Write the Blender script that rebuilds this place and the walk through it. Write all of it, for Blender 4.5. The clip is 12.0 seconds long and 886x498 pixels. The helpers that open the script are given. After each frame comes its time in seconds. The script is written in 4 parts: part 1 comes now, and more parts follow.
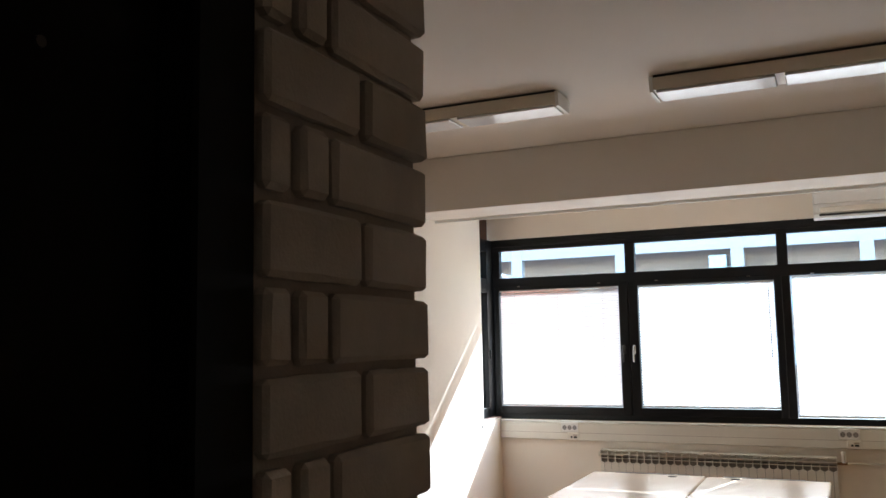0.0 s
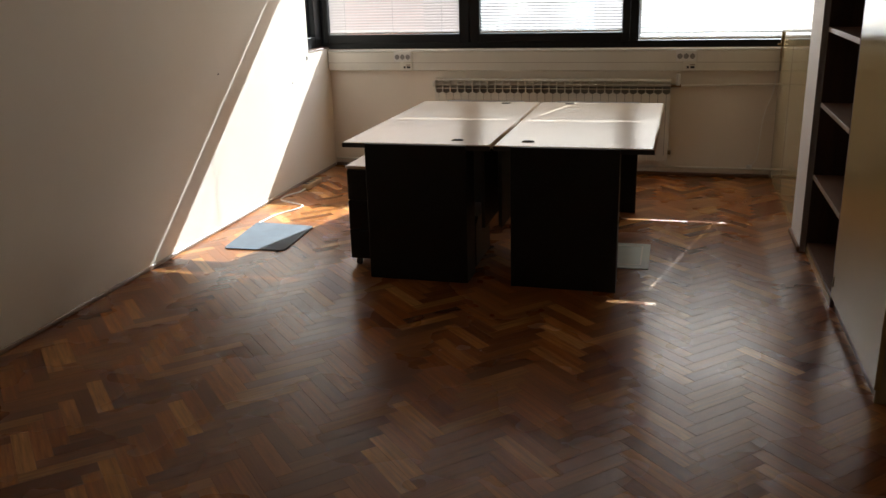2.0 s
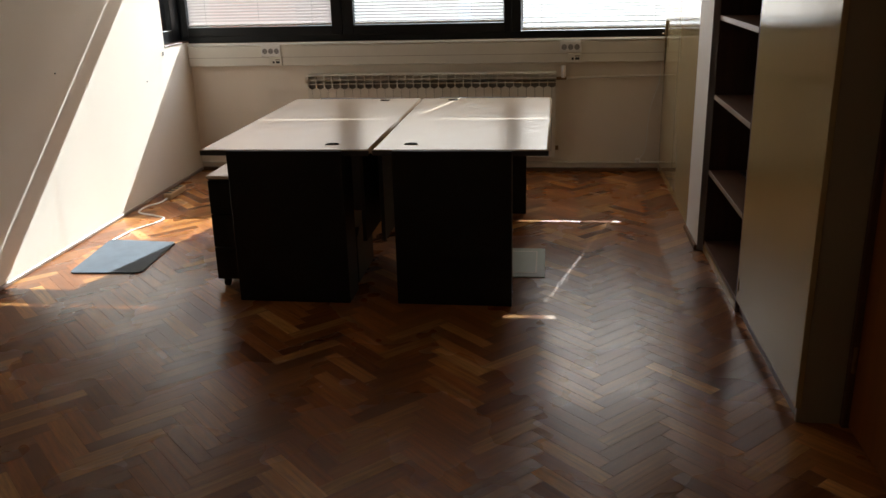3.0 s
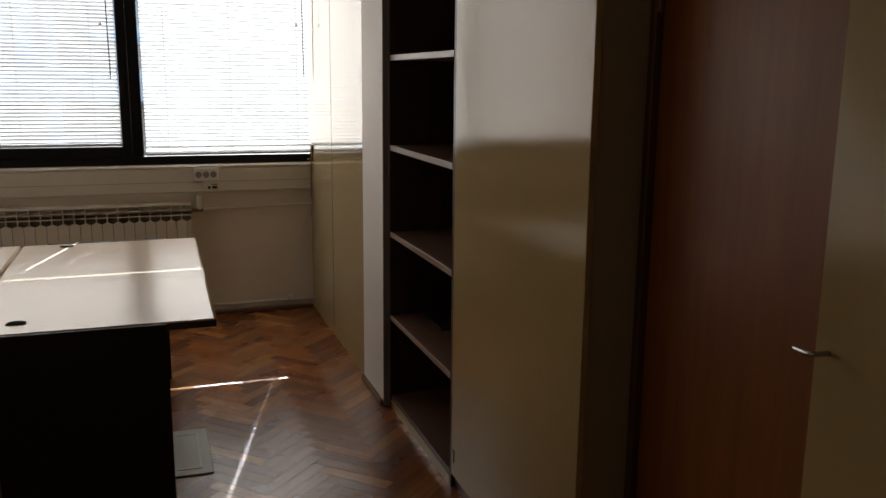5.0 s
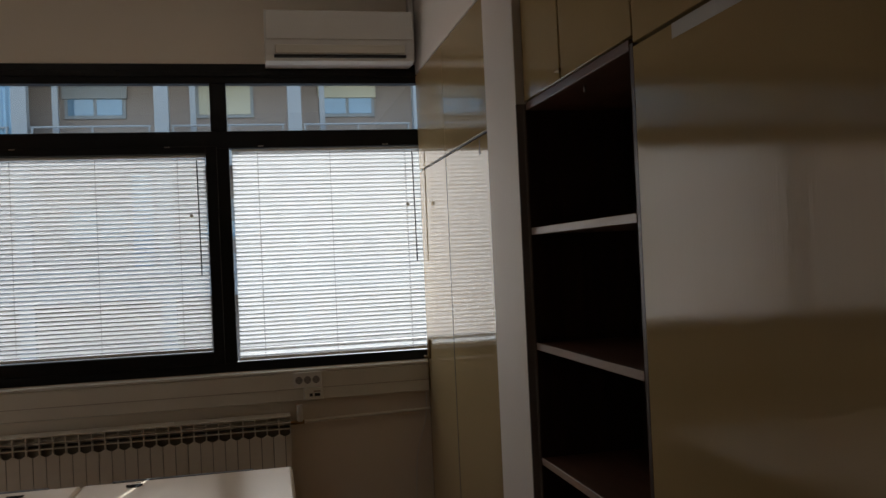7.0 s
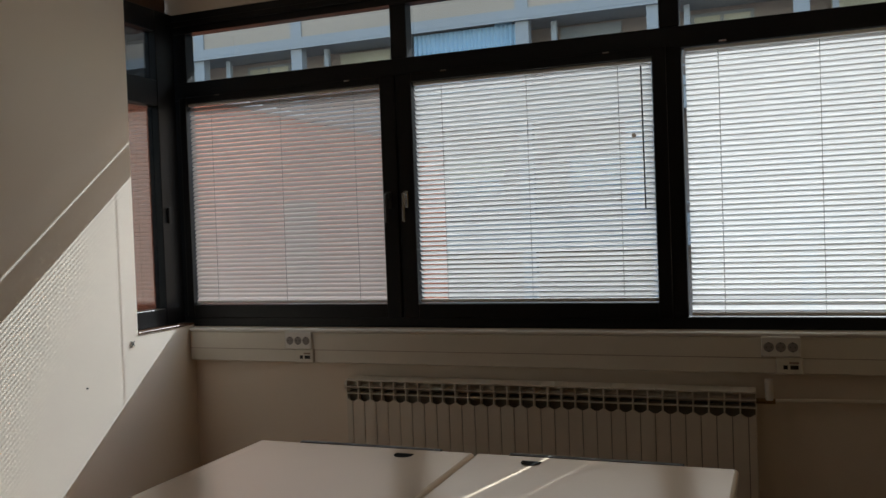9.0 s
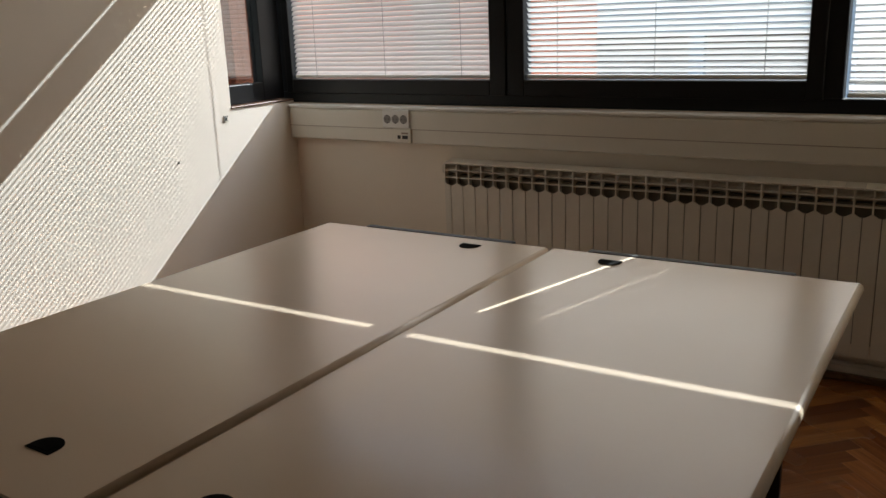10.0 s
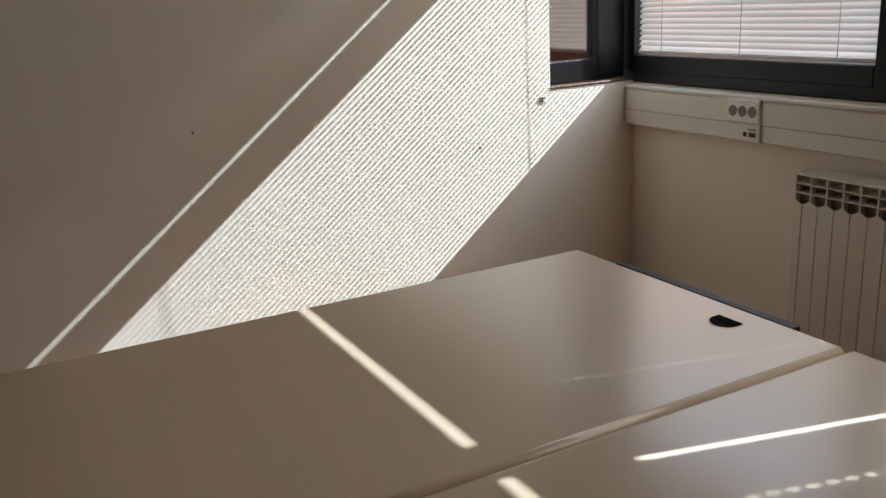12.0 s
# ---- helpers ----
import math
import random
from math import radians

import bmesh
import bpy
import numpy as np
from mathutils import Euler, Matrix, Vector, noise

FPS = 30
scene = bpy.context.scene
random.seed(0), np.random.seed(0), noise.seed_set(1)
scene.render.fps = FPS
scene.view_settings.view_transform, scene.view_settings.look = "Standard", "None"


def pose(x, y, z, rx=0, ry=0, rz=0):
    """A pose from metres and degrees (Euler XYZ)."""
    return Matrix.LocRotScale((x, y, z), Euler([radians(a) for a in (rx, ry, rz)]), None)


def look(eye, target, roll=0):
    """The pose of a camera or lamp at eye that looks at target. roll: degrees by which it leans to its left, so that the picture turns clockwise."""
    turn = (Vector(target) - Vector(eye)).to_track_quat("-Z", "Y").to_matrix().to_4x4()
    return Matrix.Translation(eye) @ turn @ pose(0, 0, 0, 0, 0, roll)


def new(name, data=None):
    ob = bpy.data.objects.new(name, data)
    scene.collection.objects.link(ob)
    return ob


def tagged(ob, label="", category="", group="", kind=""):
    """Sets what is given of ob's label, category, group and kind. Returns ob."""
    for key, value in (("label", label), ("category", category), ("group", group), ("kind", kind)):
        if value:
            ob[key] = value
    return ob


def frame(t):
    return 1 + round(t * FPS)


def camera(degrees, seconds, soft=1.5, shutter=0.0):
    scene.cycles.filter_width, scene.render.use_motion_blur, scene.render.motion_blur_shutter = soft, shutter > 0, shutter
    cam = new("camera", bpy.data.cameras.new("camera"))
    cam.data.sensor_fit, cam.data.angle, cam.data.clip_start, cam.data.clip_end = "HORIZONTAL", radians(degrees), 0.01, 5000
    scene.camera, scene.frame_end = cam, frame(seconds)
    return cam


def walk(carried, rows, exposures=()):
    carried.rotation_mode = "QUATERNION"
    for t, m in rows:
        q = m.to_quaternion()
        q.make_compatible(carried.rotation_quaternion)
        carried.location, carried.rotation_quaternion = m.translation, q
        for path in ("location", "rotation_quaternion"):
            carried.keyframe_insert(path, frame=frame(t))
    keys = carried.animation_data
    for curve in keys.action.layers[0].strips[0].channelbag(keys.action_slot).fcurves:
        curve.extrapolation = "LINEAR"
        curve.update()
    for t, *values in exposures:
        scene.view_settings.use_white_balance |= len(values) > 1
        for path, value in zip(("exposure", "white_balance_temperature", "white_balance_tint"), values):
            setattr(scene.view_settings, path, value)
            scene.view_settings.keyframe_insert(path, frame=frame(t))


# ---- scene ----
cam = camera(54.9, 12.0)
PATH = [
    (0, (2.836, 2.083, 1.695), (2.008, 3.891, 1.908), -1.1),
    (0.5, (2.877, 2.208, 1.653), (2.102, 4.052, 1.656), -1.7),
    (1, (2.877, 2.348, 1.607), (2.213, 4.216, 1.344), -2.1),
    (1.5, (2.838, 2.547, 1.556), (2.268, 4.404, 1.08), -2.1),
    (2, (2.793, 2.702, 1.526), (2.29, 4.54, 0.918), -1.6),
    (2.5, (2.765, 2.876, 1.493), (2.375, 4.736, 0.869), -1.7),
    (3, (2.719, 3.131, 1.494), (2.478, 5.014, 0.862), -1.5),
    (3.5, (2.697, 3.314, 1.484), (2.645, 5.21, 0.848), -0.5),
    (3.7, (2.684, 3.411, 1.475), (2.721, 5.309, 0.846), -0.2),
    (5.3, (2.521, 4.061, 1.527), (3.214, 5.909, 1.204), 0.7),
    (5.5, (2.517, 4.146, 1.519), (3.216, 6.0, 1.241), 0.7),
    (6, (2.508, 4.381, 1.52), (3.195, 6.254, 1.378), 0.1),
    (6.5, (2.542, 4.603, 1.546), (3.19, 6.495, 1.536), -1.0),
    (7, (2.644, 4.839, 1.525), (3.067, 6.794, 1.548), -2.6),
    (7.2, (2.701, 4.945, 1.526), (2.98, 6.925, 1.558), -2.7),
    (8.8, (2.804, 5.677, 1.448), (2.233, 7.594, 1.468), -2.2),
    (9, (2.833, 5.773, 1.433), (2.121, 7.641, 1.389), -2.1),
    (9.5, (2.902, 5.984, 1.401), (1.916, 7.694, 1.079), -2.2),
    (10, (2.918, 6.218, 1.345), (1.886, 7.851, 0.827), -2.2),
    (10.5, (2.918, 6.455, 1.356), (1.806, 8.016, 0.784), -1.9),
    (11, (2.925, 6.657, 1.354), (1.539, 7.984, 0.791), -3.7),
    (11.5, (2.928, 6.855, 1.363), (1.345, 7.939, 0.798), -3.0),
    (12, (2.851, 7.027, 1.356), (1.154, 7.924, 0.794), -3.0),
]
walk(cam, [(t, look(eye, target, roll)) for t, eye, target, roll in PATH],
     [(0, 4.55, 6500, 11), (0.5, 4.15, 6600, 11), (1, 3.75, 6950, 11), (1.5, 3.80, 7200, 12), (2.5, 3.70, 7400, 13), (3.5, 3.45, 7400, 13), (5.5, 3.40, 7450, 15), (6, 2.90, 7350, 15), (6.5, 2.85, 7450, 15),
      (7, 2.35, 7350, 15), (9, 2.25, 7350, 13), (9.6, 2.80, 7350, 13), (11, 3.05, 7250, 12), (12, 3.1, 6900, 10)])

SUN = (0.275, 1.0, 0.793)          # way towards the sun
world = bpy.data.worlds.new("daylight")
scene.world = world
world.use_nodes = True
sky = world.node_tree.nodes.new("ShaderNodeTexSky")
sky.sky_type, sky.sun_disc = "NISHITA", False
sky.sun_elevation = math.atan2(SUN[2], math.hypot(SUN[0], SUN[1]))
sky.sun_rotation = math.atan2(SUN[0], SUN[1])
world.node_tree.nodes["Background"].inputs["Strength"].default_value = 0.15
world.node_tree.links.new(sky.outputs["Color"], world.node_tree.nodes["Background"].inputs["Color"])
lamp = bpy.data.lights.new("sun", "SUN")
lamp.energy, lamp.angle, lamp.color = 2.25, radians(0.32), (0.71, 0.865, 1.0)
sun = new("sun", lamp)
sun.matrix_world = look((10, 30, 25), (10 - SUN[0], 30 - SUN[1], 25 - SUN[2]))

# daylight that the three blinds spread into the room
for x0, x1 in ((0.01, 1.115), (1.29, 2.388), (2.51, 3.53)):
    lamp = bpy.data.lights.new("window_daylight", "AREA")
    lamp.shape, lamp.size, lamp.size_y = "RECTANGLE", x1 - x0, 1.03
    lamp.energy, lamp.color = 0.33, (1.0, 0.975, 0.93)
    daylight = new("window_daylight", lamp)
    daylight.matrix_world = look(((x0 + x1) / 2, 9.503, 1.615), ((x0 + x1) / 2, 8.0, 1.615))


# ---- materials ----
def base(name, rough=0.5, metal=0.0):
    m = bpy.data.materials.new(name)
    m.use_nodes = True
    nt = m.node_tree
    b = nt.nodes["Principled BSDF"]
    b.inputs["Roughness"].default_value, b.inputs["Metallic"].default_value = rough, metal
    return m, nt, b


def coords(nt, kind="Object", scale=(1, 1, 1)):
    c, mp = nt.nodes.new("ShaderNodeTexCoord"), nt.nodes.new("ShaderNodeMapping")
    mp.inputs["Scale"].default_value = scale
    nt.links.new(c.outputs[kind], mp.inputs["Vector"])
    return mp.outputs["Vector"]


def noise_tex(nt, vec, scale, detail=4.0, rough=0.55):
    n = nt.nodes.new("ShaderNodeTexNoise")
    n.inputs["Scale"].default_value, n.inputs["Detail"].default_value, n.inputs["Roughness"].default_value = scale, detail, rough
    nt.links.new(vec, n.inputs["Vector"])
    return n.outputs["Fac"]


def ramp(nt, fac, *stops):
    r = nt.nodes.new("ShaderNodeValToRGB")
    els = r.color_ramp.elements
    while len(els) < len(stops):
        els.new(0.5)
    for e, (p, c) in zip(els, stops):
        e.position, e.color = p, (*c, 1)
    nt.links.new(fac, r.inputs["Fac"])
    return r.outputs["Color"]


def blend(nt, fac, a, b, mode="MIX"):
    n = nt.nodes.new("ShaderNodeMix")
    n.data_type, n.blend_type = "RGBA", mode
    for sock, v in ((n.inputs[0], fac), (n.inputs[6], a), (n.inputs[7], b)):
        if isinstance(v, bpy.types.NodeSocket):
            nt.links.new(v, sock)
        else:
            sock.default_value = v if isinstance(v, float) else (*v, 1)
    return n.outputs[2]


def span(nt, fac, lo, hi):
    n = nt.nodes.new("ShaderNodeMapRange")
    n.inputs["From Min"].default_value, n.inputs["From Max"].default_value = 0.25, 0.75
    n.inputs["To Min"].default_value, n.inputs["To Max"].default_value = lo, hi
    nt.links.new(fac, n.inputs["Value"])
    return n.outputs["Result"]


def bump(nt, b, height, strength, dist=0.002):
    n = nt.nodes.new("ShaderNodeBump")
    n.inputs["Strength"].default_value, n.inputs["Distance"].default_value = strength, dist
    nt.links.new(height, n.inputs["Height"])
    nt.links.new(n.outputs["Normal"], b.inputs["Normal"])


def worn(name, c, rough=0.5, vary=0.08, big=1.5, fine=60.0, strength=0.15, dist=0.0015, metal=0.0, rvary=0.06, stretch=(1, 1, 1), coat=0.0):
    """Colour with soft stains at a large scale, grain and relief at a small one."""
    m, nt, b = base(name, rough, metal)
    v = coords(nt, "Object", stretch)
    n1, n2 = noise_tex(nt, v, big, 5), noise_tex(nt, v, fine, 3)
    lo, hi = tuple(x * (1 - vary) for x in c), tuple(min(1, x * (1 + vary)) for x in c)
    col = ramp(nt, n1, (0.3, lo), (0.7, hi))
    col = blend(nt, span(nt, n2, 0.0, vary * 1.2), col, tuple(x * 0.6 for x in c))
    nt.links.new(col, b.inputs["Base Color"])
    nt.links.new(span(nt, n1, rough - rvary, rough + rvary), b.inputs["Roughness"])
    bump(nt, b, n2, strength, dist)
    b.inputs["Coat Weight"].default_value = coat
    return m


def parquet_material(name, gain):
    m, nt, b = base(name, 0.3)
    uv = coords(nt, "UV", (1, 1, 1))
    info, geo = nt.nodes.new("ShaderNodeObjectInfo"), nt.nodes.new("ShaderNodeNewGeometry")
    add = nt.nodes.new("ShaderNodeMath")
    add.operation = "ADD"
    nt.links.new(info.outputs["Random"], add.inputs[0])
    nt.links.new(geo.outputs["Random Per Island"], add.inputs[1])
    fr = nt.nodes.new("ShaderNodeMath")
    fr.operation = "FRACT"
    nt.links.new(add.outputs[0], fr.inputs[0])
    rnd = fr.outputs[0]
    off = nt.nodes.new("ShaderNodeCombineXYZ")
    mul = nt.nodes.new("ShaderNodeMath")
    mul.operation = "MULTIPLY"
    mul.inputs[1].default_value = 37.0
    nt.links.new(rnd, mul.inputs[0])
    nt.links.new(mul.outputs[0], off.inputs["Z"])
    va = nt.nodes.new("ShaderNodeVectorMath")
    nt.links.new(uv, va.inputs[0])
    nt.links.new(off.outputs[0], va.inputs[1])
    mp = nt.nodes.new("ShaderNodeMapping")
    mp.inputs["Scale"].default_value = (3, 45, 1)
    nt.links.new(va.outputs[0], mp.inputs["Vector"])
    grain = noise_tex(nt, mp.outputs["Vector"], 1.6, 6, 0.65)
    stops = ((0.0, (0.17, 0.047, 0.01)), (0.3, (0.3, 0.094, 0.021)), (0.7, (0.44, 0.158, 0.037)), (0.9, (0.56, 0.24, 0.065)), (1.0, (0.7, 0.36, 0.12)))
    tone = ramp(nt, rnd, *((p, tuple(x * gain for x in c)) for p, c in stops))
    col = blend(nt, span(nt, grain, 0.0, 0.75), tone, (0.1, 0.027, 0.007))
    pos = nt.nodes.new("ShaderNodeNewGeometry").outputs["Position"]
    stain = noise_tex(nt, pos, 1.1, 3, 0.5)
    col = blend(nt, span(nt, stain, 0.0, 0.2), col, (0.12, 0.045, 0.018))
    nt.links.new(col, b.inputs["Base Color"])
    scuff = noise_tex(nt, pos, 2.2, 3, 0.5)
    nt.links.new(span(nt, scuff, 0.24, 0.31), b.inputs["Roughness"])
    bump(nt, b, grain, 0.3, 0.0008)
    b.inputs["Coat Weight"].default_value, b.inputs["Coat Roughness"].default_value = 0.0, 0.2
    b.inputs["Specular IOR Level"].default_value = 0.85
    b.inputs["Anisotropic"].default_value = 0.55
    tangent = nt.nodes.new("ShaderNodeTangent")
    tangent.direction_type, tangent.uv_map = "UV_MAP", "grain"
    nt.links.new(tangent.outputs[0], b.inputs["Tangent"])
    return m


def wood_material(name, c, dark, rough, axis=(8, 8, 0.7), scale=3.0, coat=0.2):
    m, nt, b = base(name, rough)
    v = coords(nt, "Object", axis)
    g, g2 = noise_tex(nt, v, scale, 7, 0.65), noise_tex(nt, v, scale * 6, 4, 0.6)
    col = ramp(nt, g, (0.3, dark), (0.7, c))
    col = blend(nt, span(nt, g2, 0.0, 0.4), col, dark)
    nt.links.new(col, b.inputs["Base Color"])
    bump(nt, b, g2, 0.1, 0.0008)
    b.inputs["Coat Weight"].default_value, b.inputs["Coat Roughness"].default_value = coat, 0.15
    return m


def slat_material(name, c, through_light):
    m, nt, b = base(name, 0.4)
    v = coords(nt, "Object", (1, 1, 1))
    n1 = noise_tex(nt, v, 3.0, 4)
    col = ramp(nt, n1, (0.3, tuple(x * 0.94 for x in c)), (0.7, c))
    nt.links.new(col, b.inputs["Base Color"])
    t, mix, out = nt.nodes.new("ShaderNodeBsdfTranslucent"), nt.nodes.new("ShaderNodeMixShader"), nt.nodes["Material Output"]
    nt.links.new(col, t.inputs["Color"])
    mix.inputs[0].default_value = through_light
    nt.links.new(b.outputs[0], mix.inputs[1])
    nt.links.new(t.outputs[0], mix.inputs[2])
    nt.links.new(mix.outputs[0], out.inputs["Surface"])
    return m


def glass_material(name, tint=(0.95, 0.98, 0.97), gloss=0.045):
    m, nt, b = base(name, 0.0)
    g, t, mix, f = (nt.nodes.new(k) for k in ("ShaderNodeBsdfGlossy", "ShaderNodeBsdfTransparent", "ShaderNodeMixShader", "ShaderNodeLayerWeight"))
    g.inputs["Roughness"].default_value = 0.01
    t.inputs["Color"].default_value = (*tint, 1)
    power, scale_up = nt.nodes.new("ShaderNodeMath"), nt.nodes.new("ShaderNodeMath")
    power.operation, scale_up.operation = "POWER", "MULTIPLY_ADD"
    power.inputs[1].default_value = 5.0
    scale_up.inputs[1].default_value, scale_up.inputs[2].default_value = 1 - gloss, gloss
    nt.links.new(f.outputs["Facing"], power.inputs[0])
    nt.links.new(power.outputs[0], scale_up.inputs[0])
    nt.links.new(scale_up.outputs[0], mix.inputs[0])
    nt.links.new(t.outputs[0], mix.inputs[1])
    nt.links.new(g.outputs[0], mix.inputs[2])
    nt.links.new(mix.outputs[0], nt.nodes["Material Output"].inputs["Surface"])
    return m


def brick_material(name, c, mortar=False):
    m, nt, b = base(name, 0.85)
    v = coords(nt, "Object", (1, 1, 1))
    pos = nt.nodes.new("ShaderNodeNewGeometry").outputs["Position"]
    info = nt.nodes.new("ShaderNodeObjectInfo")
    n1, n2 = noise_tex(nt, pos, 9.0, 6, 0.65), noise_tex(nt, pos, 180.0, 4)
    col = ramp(nt, n1, (0.3, tuple(x * 0.78 for x in c)), (0.7, c))
    if not mortar:
        col = blend(nt, span(nt, info.outputs["Random"], 0.0, 0.3), col, tuple(x * 0.6 for x in c))
    nt.links.new(col, b.inputs["Base Color"])
    bump(nt, b, n2, 0.5, 0.002)
    return m


M = dict(
    wall=worn("cream_wall_paint", (0.85, 0.765, 0.655), 0.75, 0.035, 0.9, 220, 0.25, 0.001),
    white=worn("white_paint", (0.84, 0.81, 0.77), 0.6, 0.03, 1.2, 150, 0.12, 0.001),
    ceiling=worn("ceiling_paint", (0.85, 0.8, 0.74), 0.85, 0.03, 0.7, 160, 0.25, 0.001),
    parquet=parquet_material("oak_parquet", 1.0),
    # same oak, lightened for one laying direction: the grain's sheen put into colour
    parquet_sheen=parquet_material("oak_parquet_with_sheen", 1.42),
    joint=worn("dark_floor_joint", (0.2, 0.08, 0.03), 0.8),
    black=worn("black_laminate", (0.007, 0.0068, 0.0066), 0.5, 0.15, 2, 90, 0.1, 0.0006),
    dark_edge=worn("dark_edge_band", (0.02, 0.018, 0.017), 0.4),
    top=worn("greige_desk_laminate", (0.74, 0.58, 0.425), 0.25, 0.02, 1.8, 260, 0.04, 0.0003, rvary=0.012),
    alu=worn("black_anodised_frame", (0.005, 0.0052, 0.006), 0.42, 0.2, 3, 140, 0.08, 0.0004),
    seal=worn("black_rubber", (0.008, 0.008, 0.008), 0.7),
    slat=slat_material("white_blind_slat", (0.65, 0.642, 0.63), 0.1),
    # white slat made paler and more translucent: sun glare put into the material
    slat_glare=slat_material("white_blind_slat_glare", (0.76, 0.75, 0.735), 0.2),
    # white slat tinted pink, as if lit by the red wing outside
    slat_pink_glow=slat_material("white_blind_slat_pink_glow", (0.66, 0.6, 0.575), 0.11),
    rail=worn("white_blind_rail", (0.78, 0.76, 0.73), 0.4),
    cord=worn("grey_cord", (0.3, 0.28, 0.27), 0.8),
    wand=worn("black_wand", (0.01, 0.01, 0.01), 0.3),
    radiator=worn("radiator_enamel", (0.74, 0.69, 0.6), 0.35, 0.05, 6, 90, 0.06, 0.0006),
    # cream enamel darkened to stand for the shade inside the radiator
    rad_in=worn("radiator_painted_shade", (0.24, 0.215, 0.175), 0.6),
    plastic=worn("ivory_plastic", (0.76, 0.72, 0.63), 0.35, 0.03, 4, 160, 0.05, 0.0005),
    plastic_w=worn("white_plastic", (0.8, 0.78, 0.74), 0.35, 0.03, 3, 160, 0.05, 0.0005),
    slot=worn("dark_slot", (0.015, 0.014, 0.013), 0.5),
    # black grommet plastic, also painted in for the dark of its hole
    pit=worn("black_plastic_and_hole_dark", (0.004, 0.004, 0.004), 0.95, rvary=0.02),
    brass=worn("aged_brass", (0.25, 0.16, 0.07), 0.4, 0.2, 20, 120, 0.2, 0.0006, metal=0.8),
    chrome=worn("brushed_chrome", (0.42, 0.42, 0.42), 0.25, 0.05, 10, 160, 0.05, 0.0003, metal=1.0),
    cabinet=worn("beige_gloss_laminate", (0.46, 0.34, 0.165), 0.075, 0.04, 1.4, 200, 0.5, 0.0006, rvary=0.015, stretch=(1, 1, 0.02), coat=0.1),
    cabinet_gloss=worn("beige_mirror_gloss_laminate", (0.43, 0.33, 0.18), 0.03, 0.03, 1.4, 200, 0.02, 0.0002, rvary=0.008, coat=0.1),
    tan=worn("tan_plastic", (0.45, 0.3, 0.16), 0.4, 0.05, 6, 120),
    cabinet_end=worn("beige_side_panel", (0.36, 0.29, 0.19), 0.4, 0.06, 1.4, 120),
    shelf=wood_material("brown_shelf_board", (0.2, 0.098, 0.06), (0.12, 0.058, 0.036), 0.45, (8, 0.8, 8)),
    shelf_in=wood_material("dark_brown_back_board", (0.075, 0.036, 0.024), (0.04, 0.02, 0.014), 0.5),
    shelf_edge=worn("pale_edge_strip", (0.34, 0.25, 0.2), 0.4, 0.06, 6, 90),
    door=wood_material("varnished_wood_door", (0.33, 0.105, 0.02), (0.21, 0.062, 0.012), 0.42, (9, 9, 0.6), 2.5, 0.05),
    brown=wood_material("brown_wood_panel", (0.13, 0.055, 0.025), (0.06, 0.024, 0.011), 0.45),
    skirting=wood_material("brown_skirting", (0.22, 0.11, 0.05), (0.1, 0.045, 0.02), 0.4, (8, 0.8, 8)),
    brick=brick_material("sand_lime_brick", (0.52, 0.445, 0.37)),
    mortar=brick_material("painted_mortar", (0.4, 0.325, 0.26), True),
    dark_door=worn("black_painted_door", (0.004, 0.004, 0.004), 0.6, 0.2, 3, 80),
    switch=worn("old_ivory_switch", (0.2, 0.175, 0.135), 0.4, 0.05, 5, 100),
    mat=worn("blue_grey_mat", (0.065, 0.083, 0.1), 0.75, 0.25, 14, 400, 0.4, 0.001),
    folder=worn("pale_green_plastic", (0.5, 0.54, 0.47), 0.35, 0.04, 8, 160),
    glass=glass_material("window_glass"),
    # clear pane with the dark view and stronger reflection put into tint and gloss
    glass_dim=glass_material("dimmed_side_window_glass", (0.42, 0.43, 0.43), 0.2),
    sticker=worn("silver_sticker", (0.62, 0.62, 0.6), 0.35, 0.03),
    diffuser=worn("milky_diffuser", (0.78, 0.77, 0.78), 0.15, 0.02, 3, 100, 0.03, 0.0004),
    lampside=worn("yellowed_lamp_side", (0.7, 0.62, 0.5), 0.45),
    facade=worn("brown_grey_render", (0.21, 0.165, 0.145), 0.85, 0.08, 0.4, 12),
    facade_p=worn("pale_concrete", (0.2, 0.21, 0.22), 0.8, 0.06, 0.5, 14),
    facade_b=worn("beige_render", (0.27, 0.215, 0.17), 0.85, 0.08, 0.4, 12),
    shutter=worn("cream_roller_shutter", (0.36, 0.33, 0.25), 0.5, 0.06, 0.8, 20),
    far_glass=worn("far_window_glass", (0.10, 0.19, 0.28), 0.08, 0.1, 0.6, 5),
    far_blue=worn("blue_corrugated_sheet", (0.16, 0.27, 0.36), 0.5, 0.06, 0.8, 20),
    red=worn("red_orange_render", (0.54, 0.15, 0.07), 0.85, 0.1, 0.7, 30),
    # albedo raised so that the unseen ground reflects sun into the room
    ground=worn("pale_bounce_ground", (0.3, 0.285, 0.26), 0.9, 0.2, 0.3, 18),
    concrete=worn("concrete", (0.4, 0.38, 0.35), 0.85, 0.08, 0.8, 40),
    bark=worn("bare_branch", (0.09, 0.07, 0.055), 0.9),
)

M["pit"].node_tree.nodes["Principled BSDF"].inputs["Specular IOR Level"].default_value = 0.1
M["dark_door"].node_tree.nodes["Principled BSDF"].inputs["Specular IOR Level"].default_value = 0.08
M["alu"].node_tree.nodes["Principled BSDF"].inputs["Specular IOR Level"].default_value = 0.3
M["cabinet"].node_tree.nodes["Principled BSDF"].inputs["Specular IOR Level"].default_value = 0.3
M["black"].node_tree.nodes["Principled BSDF"].inputs["Specular IOR Level"].default_value = 0.3
